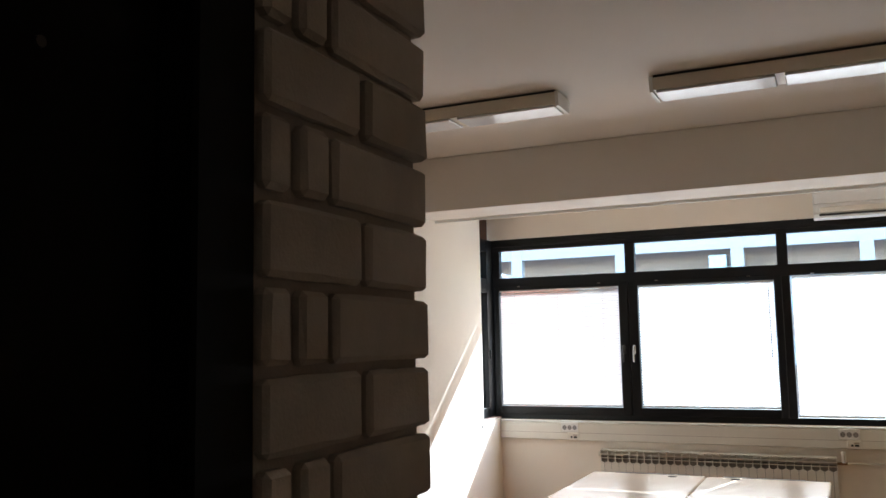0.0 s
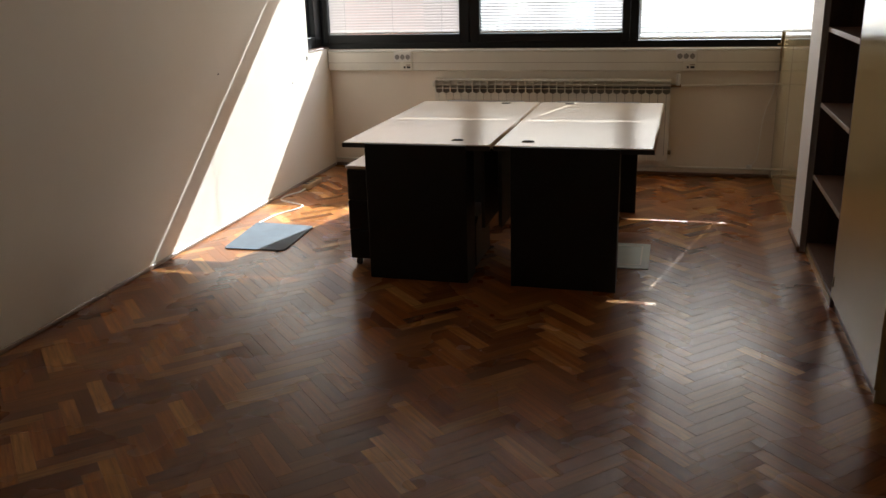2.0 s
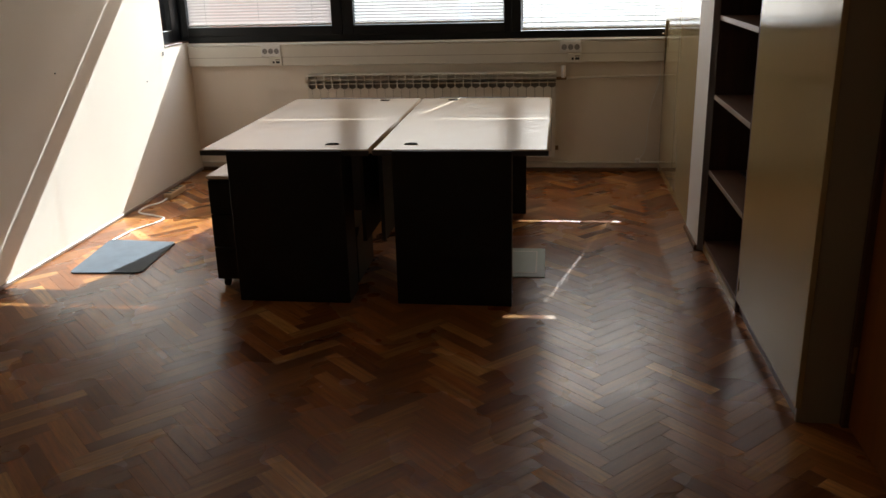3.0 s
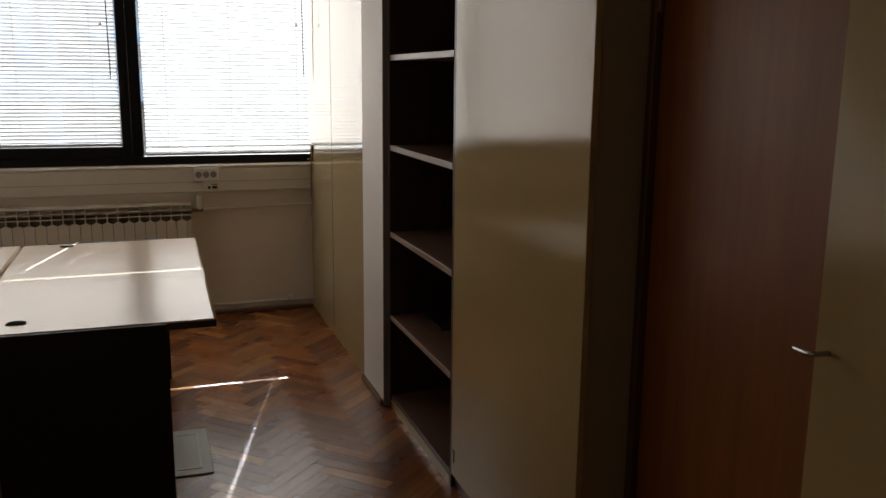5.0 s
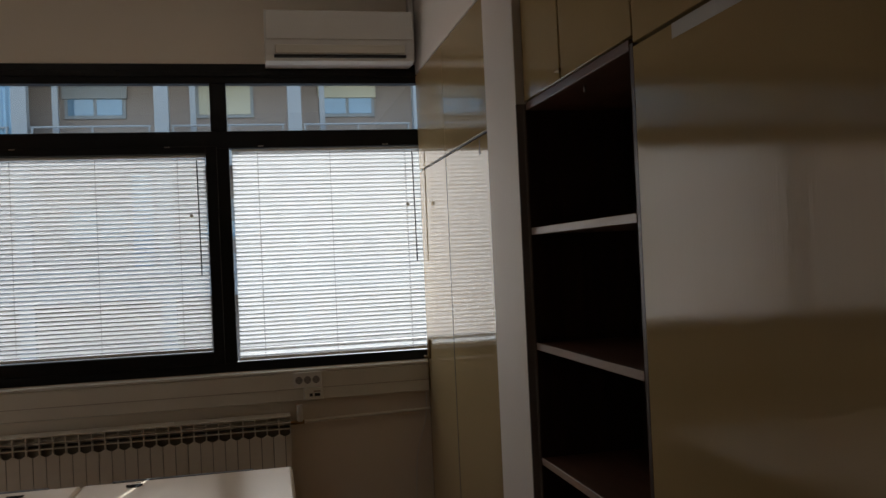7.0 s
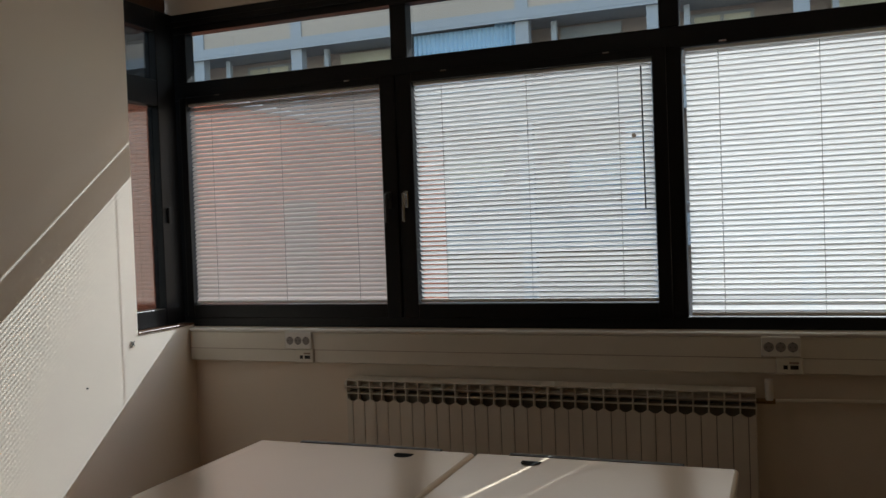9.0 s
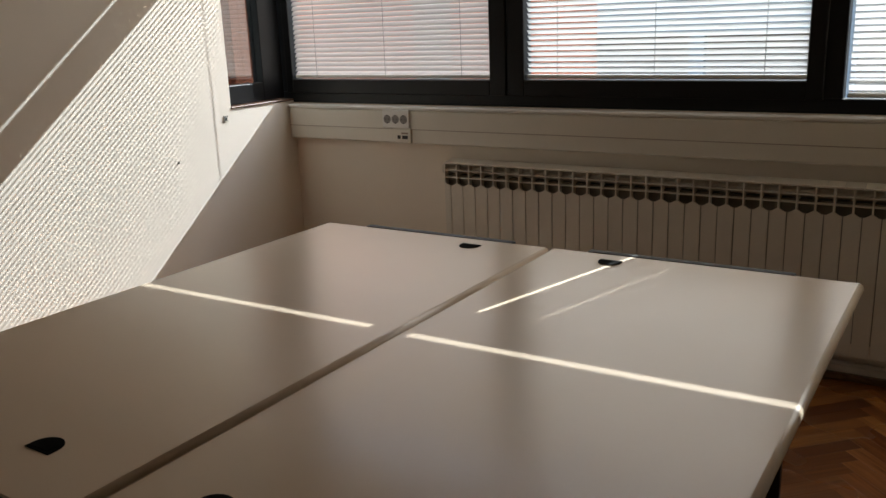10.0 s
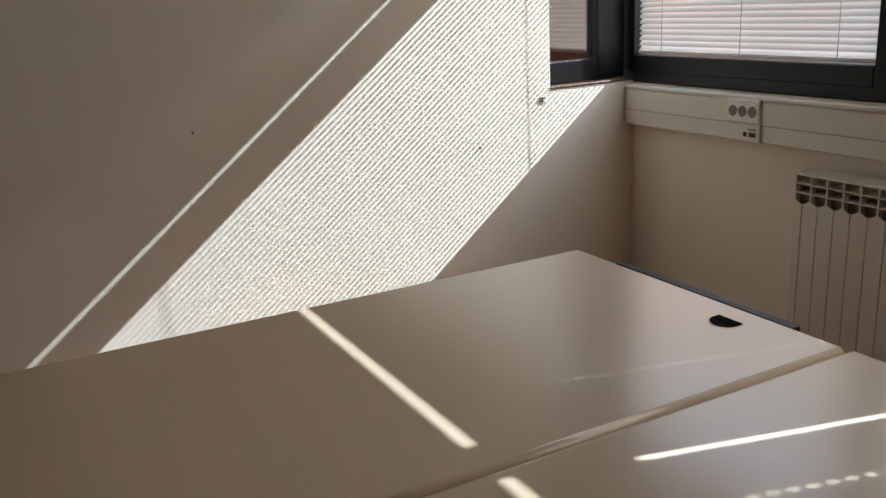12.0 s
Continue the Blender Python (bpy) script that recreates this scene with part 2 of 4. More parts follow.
M["top"].node_tree.nodes["Principled BSDF"].inputs["Specular IOR Level"].default_value = 0.9

# ---- mesh helpers ----
ORIGIN = {}


def rbox(bm, lo, hi, b=0.0):
    """A box with chamfered edges."""
    (x0, y0, z0), (x1, y1, z1) = lo, hi
    b = min(b, (x1 - x0) * 0.45, (y1 - y0) * 0.45, (z1 - z0) * 0.45)
    if b <= 0:
        v = [bm.verts.new((x, y, z)) for x in (x0, x1) for y in (y0, y1) for z in (z0, z1)]
        for f in ((0, 1, 3, 2), (4, 6, 7, 5), (0, 4, 5, 1), (2, 3, 7, 6), (0, 2, 6, 4), (1, 5, 7, 3)):
            bm.faces.new([v[i] for i in f])
        return
    c = {}
    for sx in (0, 1):
        for sy in (0, 1):
            for sz in (0, 1):
                ex, ey, ez = (x0, x1)[sx], (y0, y1)[sy], (z0, z1)[sz]
                ix, iy, iz = (x0 + b, x1 - b)[sx], (y0 + b, y1 - b)[sy], (z0 + b, z1 - b)[sz]
                c[sx, sy, sz] = (bm.verts.new((ex, iy, iz)), bm.verts.new((ix, ey, iz)), bm.verts.new((ix, iy, ez)))
    S = ((0, 0), (1, 0), (1, 1), (0, 1))
    for s in (0, 1):
        bm.faces.new([c[s, p, q][0] for p, q in S])
        bm.faces.new([c[p, s, q][1] for p, q in S])
        bm.faces.new([c[p, q, s][2] for p, q in S])
    for p in (0, 1):
        for q in (0, 1):
            bm.faces.new([c[0, p, q][1], c[1, p, q][1], c[1, p, q][2], c[0, p, q][2]])
            bm.faces.new([c[p, 0, q][0], c[p, 1, q][0], c[p, 1, q][2], c[p, 0, q][2]])
            bm.faces.new([c[p, q, 0][0], c[p, q, 1][0], c[p, q, 1][1], c[p, q, 0][1]])
    for k in c.values():
        bm.faces.new(k)


def tube(bm, pts, r, n=10):
    """A round bar along a line of points."""
    pts = [Vector(p) for p in pts]
    rings = []
    for i, p in enumerate(pts):
        d = (pts[min(i + 1, len(pts) - 1)] - pts[max(i - 1, 0)]).normalized()
        a = d.cross(Vector((0, 0, 1)) if abs(d.z) < 0.9 else Vector((1, 0, 0))).normalized()
        e = d.cross(a)
        rings.append([bm.verts.new(p + r * (math.cos(k * 2 * math.pi / n) * a + math.sin(k * 2 * math.pi / n) * e)) for k in range(n)])
    for a, b in zip(rings, rings[1:]):
        for k in range(n):
            bm.faces.new((a[k], a[(k + 1) % n], b[(k + 1) % n], b[k]))
    bm.faces.new(rings[0][::-1])
    bm.faces.new(rings[-1])


def prism(bm, outline, axis, lo, hi):
    """An outline (two coordinates) drawn out along the x, y or z axis."""
    def at(p, t):
        return {"x": (t, *p), "y": (p[0], t, p[1]), "z": (*p, t)}[axis]
    a, b = [bm.verts.new(at(p, lo)) for p in outline], [bm.verts.new(at(p, hi)) for p in outline]
    n = len(outline)
    bm.faces.new(a)
    bm.faces.new(b[::-1])
    for k in range(n):
        bm.faces.new((a[k], b[k], b[(k + 1) % n], a[(k + 1) % n]))


def smooth_line(pts, steps=8):
    """A rounded line through a few points."""
    p = [Vector(q) for q in pts]
    p = [2 * p[0] - p[1]] + p + [2 * p[-1] - p[-2]]
    out = []
    for a, b, c, d in zip(p, p[1:], p[2:], p[3:]):
        for k in range(steps):
            t = k / steps
            out.append(0.5 * (2 * b + (c - a) * t + (2 * a - 5 * b + 4 * c - d) * t * t + (3 * b - a - 3 * c + d) * t ** 3))
    return out + [p[-2]]


def finish(name, bm, material):
    bmesh.ops.recalc_face_normals(bm, faces=bm.faces)
    me = bpy.data.meshes.new(name)
    bm.to_mesh(me)
    bm.free()
    me.materials.append(material)
    return me


def part(name, bm, material, parent, label=""):
    """Links a bmesh, drawn in the room's coordinates, as one mesh under a thing or a part."""
    o = ORIGIN[parent.name]
    bmesh.ops.translate(bm, verts=bm.verts, vec=-o)
    ob = new(name, finish(name, bm, material))
    ob.parent = parent
    ORIGIN[ob.name] = o
    return tagged(ob, label)


def thing(name, at, label, category, group="", kind=""):
    ob = new(name)
    ob.location = at
    ob.empty_display_size = 0.1
    ORIGIN[ob.name] = Vector(at)
    return tagged(ob, label, category, group, kind)


def solid(name, bm, material, label, category, kind="structure", at=(0, 0, 0)):
    """A thing that is one mesh."""
    at = Vector(at)
    bmesh.ops.translate(bm, verts=bm.verts, vec=-at)
    ob = new(name, finish(name, bm, material))
    ob.location = at
    ORIGIN[ob.name] = at
    return tagged(ob, label, category, "", kind)


def boxes(*bs, b=0.0):
    bm = bmesh.new()
    for x0, x1, y0, y1, z0, z1 in bs:
        rbox(bm, (x0, y0, z0), (x1, y1, z1), b)
    return bm


def rod(*ps, r=0.01, n=10):
    bm = bmesh.new()
    tube(bm, ps, r, n)
    return bm

# ---- the room's shell ----
H = 3.03
solid("floor", boxes((-0.3, 4.2, 0.9, 9.6, -0.2, -0.004)), M["joint"], "dark bedding under oak herringbone parquet", "floor")
FLOOR = bpy.data.objects["floor"]
solid("ceiling", boxes((-0.3, 4.2, 0.9, 9.6, H, H + 0.2)), M["ceiling"], "plain painted off-white plaster ceiling", "ceiling")
solid("beam", boxes((0.0, 3.523, 7.68, 8.1, 2.632, H - 0.002), b=0.004), M["ceiling"], "painted ceiling beam running along the window side", "beam")
solid("wall_west", boxes((-0.28, 0.0, 3.1, 9.06, 0, H), (-0.28, 0.0, 9.06, 9.49, 0, 0.985), (-0.28, 0.0, 9.06, 9.49, 2.815, H)),
      M["wall"], "cream painted wall, lit by sun stripes", "wall")
solid("wall_north", boxes((-0.28, 4.2, 9.49, 9.75, 0, 0.975), (-0.28, 4.2, 9.5, 9.75, 2.615, H), (3.576, 3.66, 9.5, 9.58, 0.975, 2.615), (3.66, 4.2, 9.5, 9.75, 0.975, 2.615)),
      M["wall"], "cream painted wall under and over the ribbon window", "wall")
solid("wall_south", boxes((-0.28, 2.28, 2.75, 3.1, 0, H)), M["wall"], "thick partition wall behind brick facing", "wall")
solid("wall_corridor_west", boxes((1.95, 2.1, 0.9, 2.749, 0, H)), M["wall"], "dim corridor wall", "wall")
solid("wall_corridor_east", boxes((3.19, 3.3, 0.9, 3.305, 0, H), (3.3, 3.95, 3.1, 3.298, 0, H)), M["wall"], "dim corridor wall", "wall")
solid("wall_corridor_end", boxes((1.95, 3.3, 0.75, 0.9, 0, H)), M["wall"], "dim corridor end wall", "wall")
solid("wall_east", boxes((3.725, 3.9, 3.3, 4.86, 0, H), (3.725, 3.9, 4.86, 5.79, 2.07, H), (3.95, 4.2, 3.3, 9.5, 0, H), (3.9, 3.95, 4.7, 5.9, 0, H)),
      M["wall"], "painted wall around the wooden door", "wall")
solid("wall_column", boxes((3.524, 3.95, 7.626, 8.01, 0, H - 0.002), b=0.003), M["white"], "white painted wall pier between cupboard and shelves", "column")
solid("wall_bulkhead", boxes((3.537, 3.95, 8.012, 9.495, 2.556, H - 0.003), (3.56, 3.95, 5.795, 7.625, 2.556, H - 0.003), (3.56, 3.724, 3.31, 5.008, 2.556, H - 0.003)), M["white"], "white bulkhead over the fitted cupboards", "wall")
solid("baseboard", boxes((0.0, 0.011, 3.102, 9.46, 0.0, 0.022), b=0.004), M["shelf_edge"], "narrow pale painted baseboard", "baseboard")
solid("baseboard", boxes((0.012, 3.53, 9.462, 9.489, 0.0, 0.024), (3.508, 3.5235, 7.626, 8.01, 0, 0.03), b=0.004),
      M["skirting"], "narrow worn wooden baseboard", "baseboard")
solid("window_niche_sill", boxes((-0.13, 0.004, 9.062, 9.488, 0.986, 0.995), b=0.002), M["brown"], "narrow brown sill in the corner niche", "sill")
solid("window_niche_panel", boxes((-0.128, -0.1, 9.062, 9.488, 2.61, 2.813)), M["brown"], "brown wood panel over the side window", "panel")
solid("roof_edge", boxes((-6.0, 9.0, 9.751, 10.08, 2.72, 3.1)), M["concrete"], "concrete eave slab outside above the window", "eave")
solid("outer_wall", boxes((-6.0, -1.3, 9.5, 9.75, -3.5, 3.1), (4.201, 9, 9.5, 9.75, -3.5, 3.1), (-0.281, 4.201, 9.5, 9.75, -3.5, -0.201)), M["concrete"], "plain outer wall of the building", "wall")
solid("curtain_rail_trim", boxes((0.01, 3.48, 8.102, 8.127, 2.611, 2.631), b=0.004), M["plastic_w"], "white curtain rail along the beam's lower edge", "trim")

# ---- window ----
WIN = thing("window_1", (1.7, 9.53, 0.98), "black aluminium ribbon window with white venetian blinds", "window", kind="structure")
Y0, Y1 = 9.5, 9.57
part("bottom_rail", boxes((-0.1, 3.575, Y0, Y1, 0.976, 1.027), b=0.003), M["alu"], WIN)
part("top_rail", boxes((-0.1, 3.575, Y0, Y1, 2.51, 2.614), (-0.1, 3.575, Y0 - 0.012, Y0, 2.545, 2.575), b=0.003), M["alu"], WIN)
part("transom", boxes((-0.1, 3.575, Y0, Y1, 2.165, 2.255), b=0.003), M["alu"], WIN)
part("side_stile", boxes((-0.1, -0.03, Y0, Y1, 1.027, 2.165), (-0.1, 0.01, Y0, Y1, 2.255, 2.51), b=0.003), M["alu"], WIN)
part("side_stile", boxes((3.57, 3.575, Y0, Y1, 1.027, 2.165), (3.57, 3.575, Y0, Y1, 2.255, 2.51)), M["alu"], WIN)
part("mullion", boxes((1.17, 1.232, Y0, Y1, 1.027, 2.165), (1.182, 1.265, Y0, Y1, 2.255, 2.51), b=0.003), M["alu"], WIN)
part("mullion", boxes((2.43, 2.513, Y0, Y1, 1.027, 2.165), (2.424, 2.508, Y0, Y1, 2.255, 2.51), b=0.003), M["alu"], WIN)


def sash(x0, x1, gx0, gx1, z0, z1, gz0, gz1):
    s = part("sash", boxes((x0, gx0, 9.488, 9.565, z0, z1), (gx1, x1, 9.488, 9.565, z0, z1), (gx0, gx1, 9.488, 9.565, z0, gz0), (gx0, gx1, 9.488, 9.565, gz1, z1), b=0.003), M["alu"], WIN, "black opening sash")
    return s


s1 = sash(-0.035, 1.198, 0.006, 1.12, 1.022, 2.175, 1.089, 2.14)
s2 = sash(1.206, 2.45, 1.284, 2.392, 1.022, 2.175, 1.089, 2.135)
for s, x, m in ((s1, 1.152, "dark_edge"), (s2, 1.24, "chrome")):
    part("handle", boxes((x - 0.014, x + 0.014, 9.474, 9.488, 1.545, 1.625), (x - 0.008, x + 0.008, 9.452, 9.476, 1.595, 1.615), (x - 0.008, x + 0.006, 9.446, 9.459, 1.478, 1.615), b=0.004), M[m], s, "metal window handle")
for x0, x1, z0, z1 in ((0.006, 1.12, 1.089, 2.128), (1.284, 2.392, 1.089, 2.135), (2.504, 3.57, 1.027, 2.165), (0.01, 1.182, 2.255, 2.51), (1.265, 2.424, 2.255, 2.51), (2.508, 3.57, 2.255, 2.51)):
    p = part("pane", boxes((x0, x1, 9.552, 9.556, z0, z1)), M["glass"], WIN, "clear pane")
    p.visible_shadow = False
for x in (0.2, 0.95, 1.45, 2.2, 2.68, 3.35):
    part("blind_bracket", boxes((x - 0.015, x + 0.015, 9.484, 9.4995, 2.168, 2.176), b=0.002), M["chrome"], WIN)

# the side window in the corner niche
SIDE = thing("window_2", (-0.1, 9.28, 1.0), "narrow black framed side window in the corner", "window", kind="structure")
part("frame", boxes((-0.125, -0.055, 9.345, 9.486, 0.998, 2.609), (-0.125, -0.055, 9.064, 9.345, 0.998, 1.085), (-0.125, -0.055, 9.064, 9.345, 2.12, 2.25), (-0.125, -0.055, 9.064, 9.345, 2.5, 2.609), b=0.003), M["alu"], SIDE)
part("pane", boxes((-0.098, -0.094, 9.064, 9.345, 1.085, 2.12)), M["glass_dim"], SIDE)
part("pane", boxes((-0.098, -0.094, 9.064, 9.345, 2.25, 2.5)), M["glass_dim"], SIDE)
part("handle", boxes((-0.053, -0.04, 9.375, 9.395, 1.52, 1.6), b=0.003), M["alu"], SIDE)


# ---- blinds ----
def slat_mesh(length, tilt, width, mat, holes, slot):
    """A curved slat with slots for the cords; tilt in degrees, positive with the inner edge low."""
    bm = bmesh.new()
    cuts = [-length / 2, length / 2]
    for f in holes:
        x = (f - 0.5) * length
        cuts += [x - slot, x + slot]
    cuts.sort()
    rows = []
    n = 4
    for i in range(n + 1):
        s = (i / n - 0.5) * width
        z = 0.0018 * (1 - (2 * i / n - 1) ** 2)
        y, zz = s * math.cos(radians(tilt)) - z * math.sin(radians(tilt)), s * math.sin(radians(tilt)) + z * math.cos(radians(tilt))
        rows.append([bm.verts.new((x, y, zz)) for x in cuts])
    for i, (a, b) in enumerate(zip(rows, rows[1:])):
        for k in range(len(cuts) - 1):
            if k % 2 and i == 2:
                continue
            bm.faces.new((a[k], a[k + 1], b[k + 1], b[k]))
    me = finish("slat", bm, mat)
    for f in me.polygons:
        f.use_smooth = True
    return me


def blind(x0, x1, z0, z1, tilt, mat, label, wand_x, gap=None, pitch=0.0222, width=0.025, cords=(0.13, 0.5, 0.87), holes=(), slot=0.001):
    y = 9.521
    ob = thing("venetian_blind", ((x0 + x1) / 2, y, z1), label, "blind", "window blinds")
    part("head_rail", boxes((x0, x1, y - 0.014, y + 0.014, z1 - 0.014, z1), b=0.002), M["rail"], ob)
    part("bottom_rail", boxes((x0, x1, y - 0.012, y + 0.012, z0, z0 + 0.016), b=0.003), M["rail"], ob)
    me = slat_mesh(x1 - x0 - 0.004, tilt, width, mat, holes, slot)
    z = z1 - 0.028
    while z > z0 + 0.012:
        s = new("slat", me)
        s.parent = ob
        s.location = (random.uniform(-0.001, 0.001), 0, z - z1)
        s.rotation_euler = (radians(90) if gap and gap[0] < z < gap[1] else random.gauss(0, 0.004), random.gauss(0, 0.0003), 0)
        z -= pitch
    for f in cords:
        x = x0 + f * (x1 - x0)
        part("ladder_cord", rod((x, y - 0.0165, z0 + 0.01), (x, y - 0.0165, z1 - 0.02), r=0.0012, n=5), M["cord"], ob)
    if wand_x:
        part("wand", rod((wand_x, y - 0.022, z1 - 0.03), (wand_x + 0.004, y - 0.024, z1 - 0.64), r=0.0035, n=8), M["wand"], ob, "thin black tilt wand")
        part("cord_knob", boxes((wand_x - 0.045, wand_x - 0.027, y - 0.034, y - 0.018, z1 - 0.335, z1 - 0.313), b=0.006), M["plastic_w"], ob)
    return ob


blind(0.008, 1.117, 1.094, 2.142, 54, M["slat_pink_glow"], "white venetian blind with half open slats, pink glow tinted into them", None)
blind(1.287, 2.389, 1.094, 2.133, -43, M["slat"], "white venetian blind, nearly closed, bright with daylight", 2.345, holes=(0.87,))
blind(2.526, 3.566, 1.032, 2.16, -53, M["slat_glare"], "white venetian blind, closed, glaring in the sun", 3.5, gap=(1.086, 1.108), cords=(0.13, 0.5, 0.9), holes=(0.127, 0.9), slot=0.0025)

# ---- under the window ----
TR = thing("cable_trunking", (1.75, 9.46, 0.8), "cream plastic cable trunking under the window", "trunking")
part("trunk_body", boxes((0.004, 3.53, 9.445, 9.489, 0.805, 0.955), b=0.005), M["plastic"], TR)
part("lid_seam", boxes((0.006, 3.528, 9.4435, 9.4452, 0.868, 0.8705)), M["shelf_edge"], TR)
part("sill_cap", boxes((0.004, 3.53, 9.44, 9.498, 0.956, 0.972), b=0.004), M["plastic_w"], TR)


def outlet(x):
    ob = thing("socket_panel", (x, 9.44, 0.81), "cream triple socket and data outlet on the trunking", "socket", "trunking outlets")
    part("socket_plate", boxes((x - 0.075, x + 0.075, 9.433, 9.4445, 0.875, 0.958), b=0.004), M["plastic_w"], ob)
    part("data_plate", boxes((x - 0.02, x + 0.082, 9.434, 9.4445, 0.806, 0.872), b=0.004), M["plastic"], ob)
    for k in (-0.045, 0.0, 0.045):
        bm = bmesh.new()
        tube(bm, ((x + k, 9.4334, 0.915), (x + k, 9.4315, 0.915)), 0.0195, 20)
        w = part("socket_well", bm, M["cord"], ob, "grey round socket")
        part("contact_hole", boxes((x + k - 0.011, x + k - 0.007, 9.4305, 9.4318, 0.913, 0.917), (x + k + 0.007, x + k + 0.011, 9.4305, 9.4318, 0.913, 0.917), (x + k - 0.002, x + k + 0.002, 9.4305, 9.4318, 0.895, 0.9), (x + k - 0.002, x + k + 0.002, 9.4305, 9.4318, 0.93, 0.935)), M["slot"], w)
    part("data_port", boxes((x + 0.008, x + 0.024, 9.432, 9.4342, 0.826, 0.842)), M["slot"], ob)
    part("data_port", boxes((x + 0.034, x + 0.064, 9.432, 9.4342, 0.826, 0.842)), M["slot"], ob)
    part("data_label", boxes((x + 0.03, x + 0.066, 9.4325, 9.4342, 0.848, 0.856)), M["shelf_edge"], ob)
    return ob


outlet(0.655)
outlet(2.87)

# radiator
RX, RN, RP = 0.93, 30, 0.0614
RAD = thing("radiator", (1.85, 9.44, 0.12), "cream aluminium sectional radiator under the window", "radiator")


def section_mesh(lo, hi):
    """One radiator section about its rib at x = 0, from lo to hi."""
    bm = bmesh.new()
    left = [(-0.003, 0.548), (-0.003, 0.524), (lo + 0.008, 0.512), (lo + 0.0018, 0.512), (lo + 0.0018, 0.0)] if lo < 0 else [(0.0, 0.548), (0.0, 0.0)]
    right = [(hi - 0.0018, 0.0), (hi - 0.0018, 0.512), (hi - 0.008, 0.512), (0.003, 0.524), (0.003, 0.548)] if hi > 0 else [(0.0, 0.0), (0.0, 0.548)]
    prism(bm, left + right, "y", 0.0, 0.006)
    x0, x1 = max(lo, -0.0026), min(hi, 0.0026)
    rbox(bm, (x0, 0.0, 0.548), (x1, 0.075, 0.612), 0)
    rbox(bm, (x0, 0.006, 0.02), (x1, 0.075, 0.547), 0)
    for z, d in ((0.547, 0.024), (0.5785, 0.03)):
        rbox(bm, (lo + 0.0003, 0.0, z), (hi - 0.0003, d, z + 0.004), 0)
    n = 8
    pipe = [(0.052 + 0.026 * math.sin(math.pi * k / n), 0.582 - 0.021 * math.cos(math.pi * k / n)) for k in range(n + 1)]
    pipe += [(0.052 - 0.026 * math.sin(math.pi * k / n), 0.582 + 0.021 * math.cos(math.pi * k / n)) for k in range(1, n)]
    prism(bm, pipe, "x", lo + 0.0003, hi - 0.0003)
    prism(bm, [(0.0, 0.608), (0.0, 0.615), (0.06, 0.623), (0.08, 0.621), (0.08, 0.614), (0.06, 0.616)], "x", lo + 0.0008, hi - 0.0008)
    return finish("section", bm, M["radiator"])


h = RP / 2
whole, first, last = section_mesh(-h, h), section_mesh(0, h), section_mesh(-h, 0)
for k in range(RN + 1):
    s = new("section", first if k == 0 else last if k == RN else whole)
    s.parent = RAD
    s.location = Vector((RX + k * RP, 9.4, 0.122)) - ORIGIN[RAD.name]
# dark box behind the sections, in place of the shade between the ribs
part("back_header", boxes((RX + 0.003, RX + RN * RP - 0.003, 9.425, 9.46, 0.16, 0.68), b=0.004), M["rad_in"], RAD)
part("end_cap", rod((RX - 0.022, 9.437, 0.703), (RX + 0.004, 9.437, 0.703), r=0.021, n=18), M["radiator"], RAD)
part("valve_body", rod((RX + RN * RP - 0.003, 9.437, 0.695), (2.845, 9.437, 0.695), r=0.011, n=12), M["brass"], RAD, "aged brass valve")
part("valve_head", rod((2.822, 9.437, 0.7), (2.822, 9.437, 0.72), (2.822, 9.437, 0.725), (2.822, 9.437, 0.785), r=0.016, n=16), M["plastic_w"], RAD, "white thermostatic valve head")
part("end_cap", rod((RX + RN * RP - 0.002, 9.437, 0.185), (2.795, 9.437, 0.185), r=0.016, n=14), M["brass"], RAD)
solid("heating_pipe", rod(*smooth_line([(2.84, 9.44, 0.695), (2.9, 9.455, 0.695), (3.0, 9.466, 0.696), (3.534, 9.466, 0.705)]), r=0.0085), M["radiator"], "cream painted heating pipe along the wall", "pipe", "object", (3.2, 9.46, 0.68))
solid("heating_pipe", rod((0.014, 9.47, 0.062), (1.8, 9.47, 0.064), (3.534, 9.47, 0.066), r=0.0095), M["radiator"], "cream painted heating pipe along the floor edge", "pipe", "object", (1.8, 9.47, 0.06))
solid("loose_cable", rod(*smooth_line([(3.515, 9.46, 0.83), (3.505, 9.462, 0.66), (3.455, 9.466, 0.48), (3.44, 9.468, 0.32), (3.43, 9.468, 0.16), (3.385, 9.462, 0.085)]), r=0.0028, n=6), M["plastic_w"], "thin white cable hanging down the wall", "cable", "object", (3.45, 9.46, 0.4))
solid("cable_clip", boxes((3.36, 3.4, 9.452, 9.48, 0.06, 0.1), b=0.008), M["plastic_w"], "small white clip on the floor pipe", "clip", "object", (3.38, 9.46, 0.06))

# air conditioner
AC = thing("air_conditioner", (3.11, 9.4, 2.58), "white wall mounted air conditioner above the window", "air conditioner")
bm = bmesh.new()
prism(bm, [(9.5, 2.59), (9.36, 2.578), (9.315, 2.588), (9.298, 2.615), (9.292, 2.7), (9.292, 2.83), (9.305, 2.85), (9.33, 2.858), (9.5, 2.858)], "x", 2.722, 3.5)
part("casing", bm, M["plastic_w"], AC)
part("front_panel", boxes((2.726, 3.496, 9.284, 9.2925, 2.694, 2.846), b=0.005), M["plastic_w"], AC)
part("louvre", boxes((2.77, 3.45, 9.286, 9.298, 2.622, 2.668), b=0.004), M["plastic"], AC)
part("outlet_slot", boxes((2.765, 3.455, 9.288, 9.31, 2.602, 2.616)), M["slot"], AC)
part("pipe_duct", boxes((3.503, 3.534, 9.44, 9.499, 2.62, H - 0.004), b=0.004), M["plastic_w"], AC)


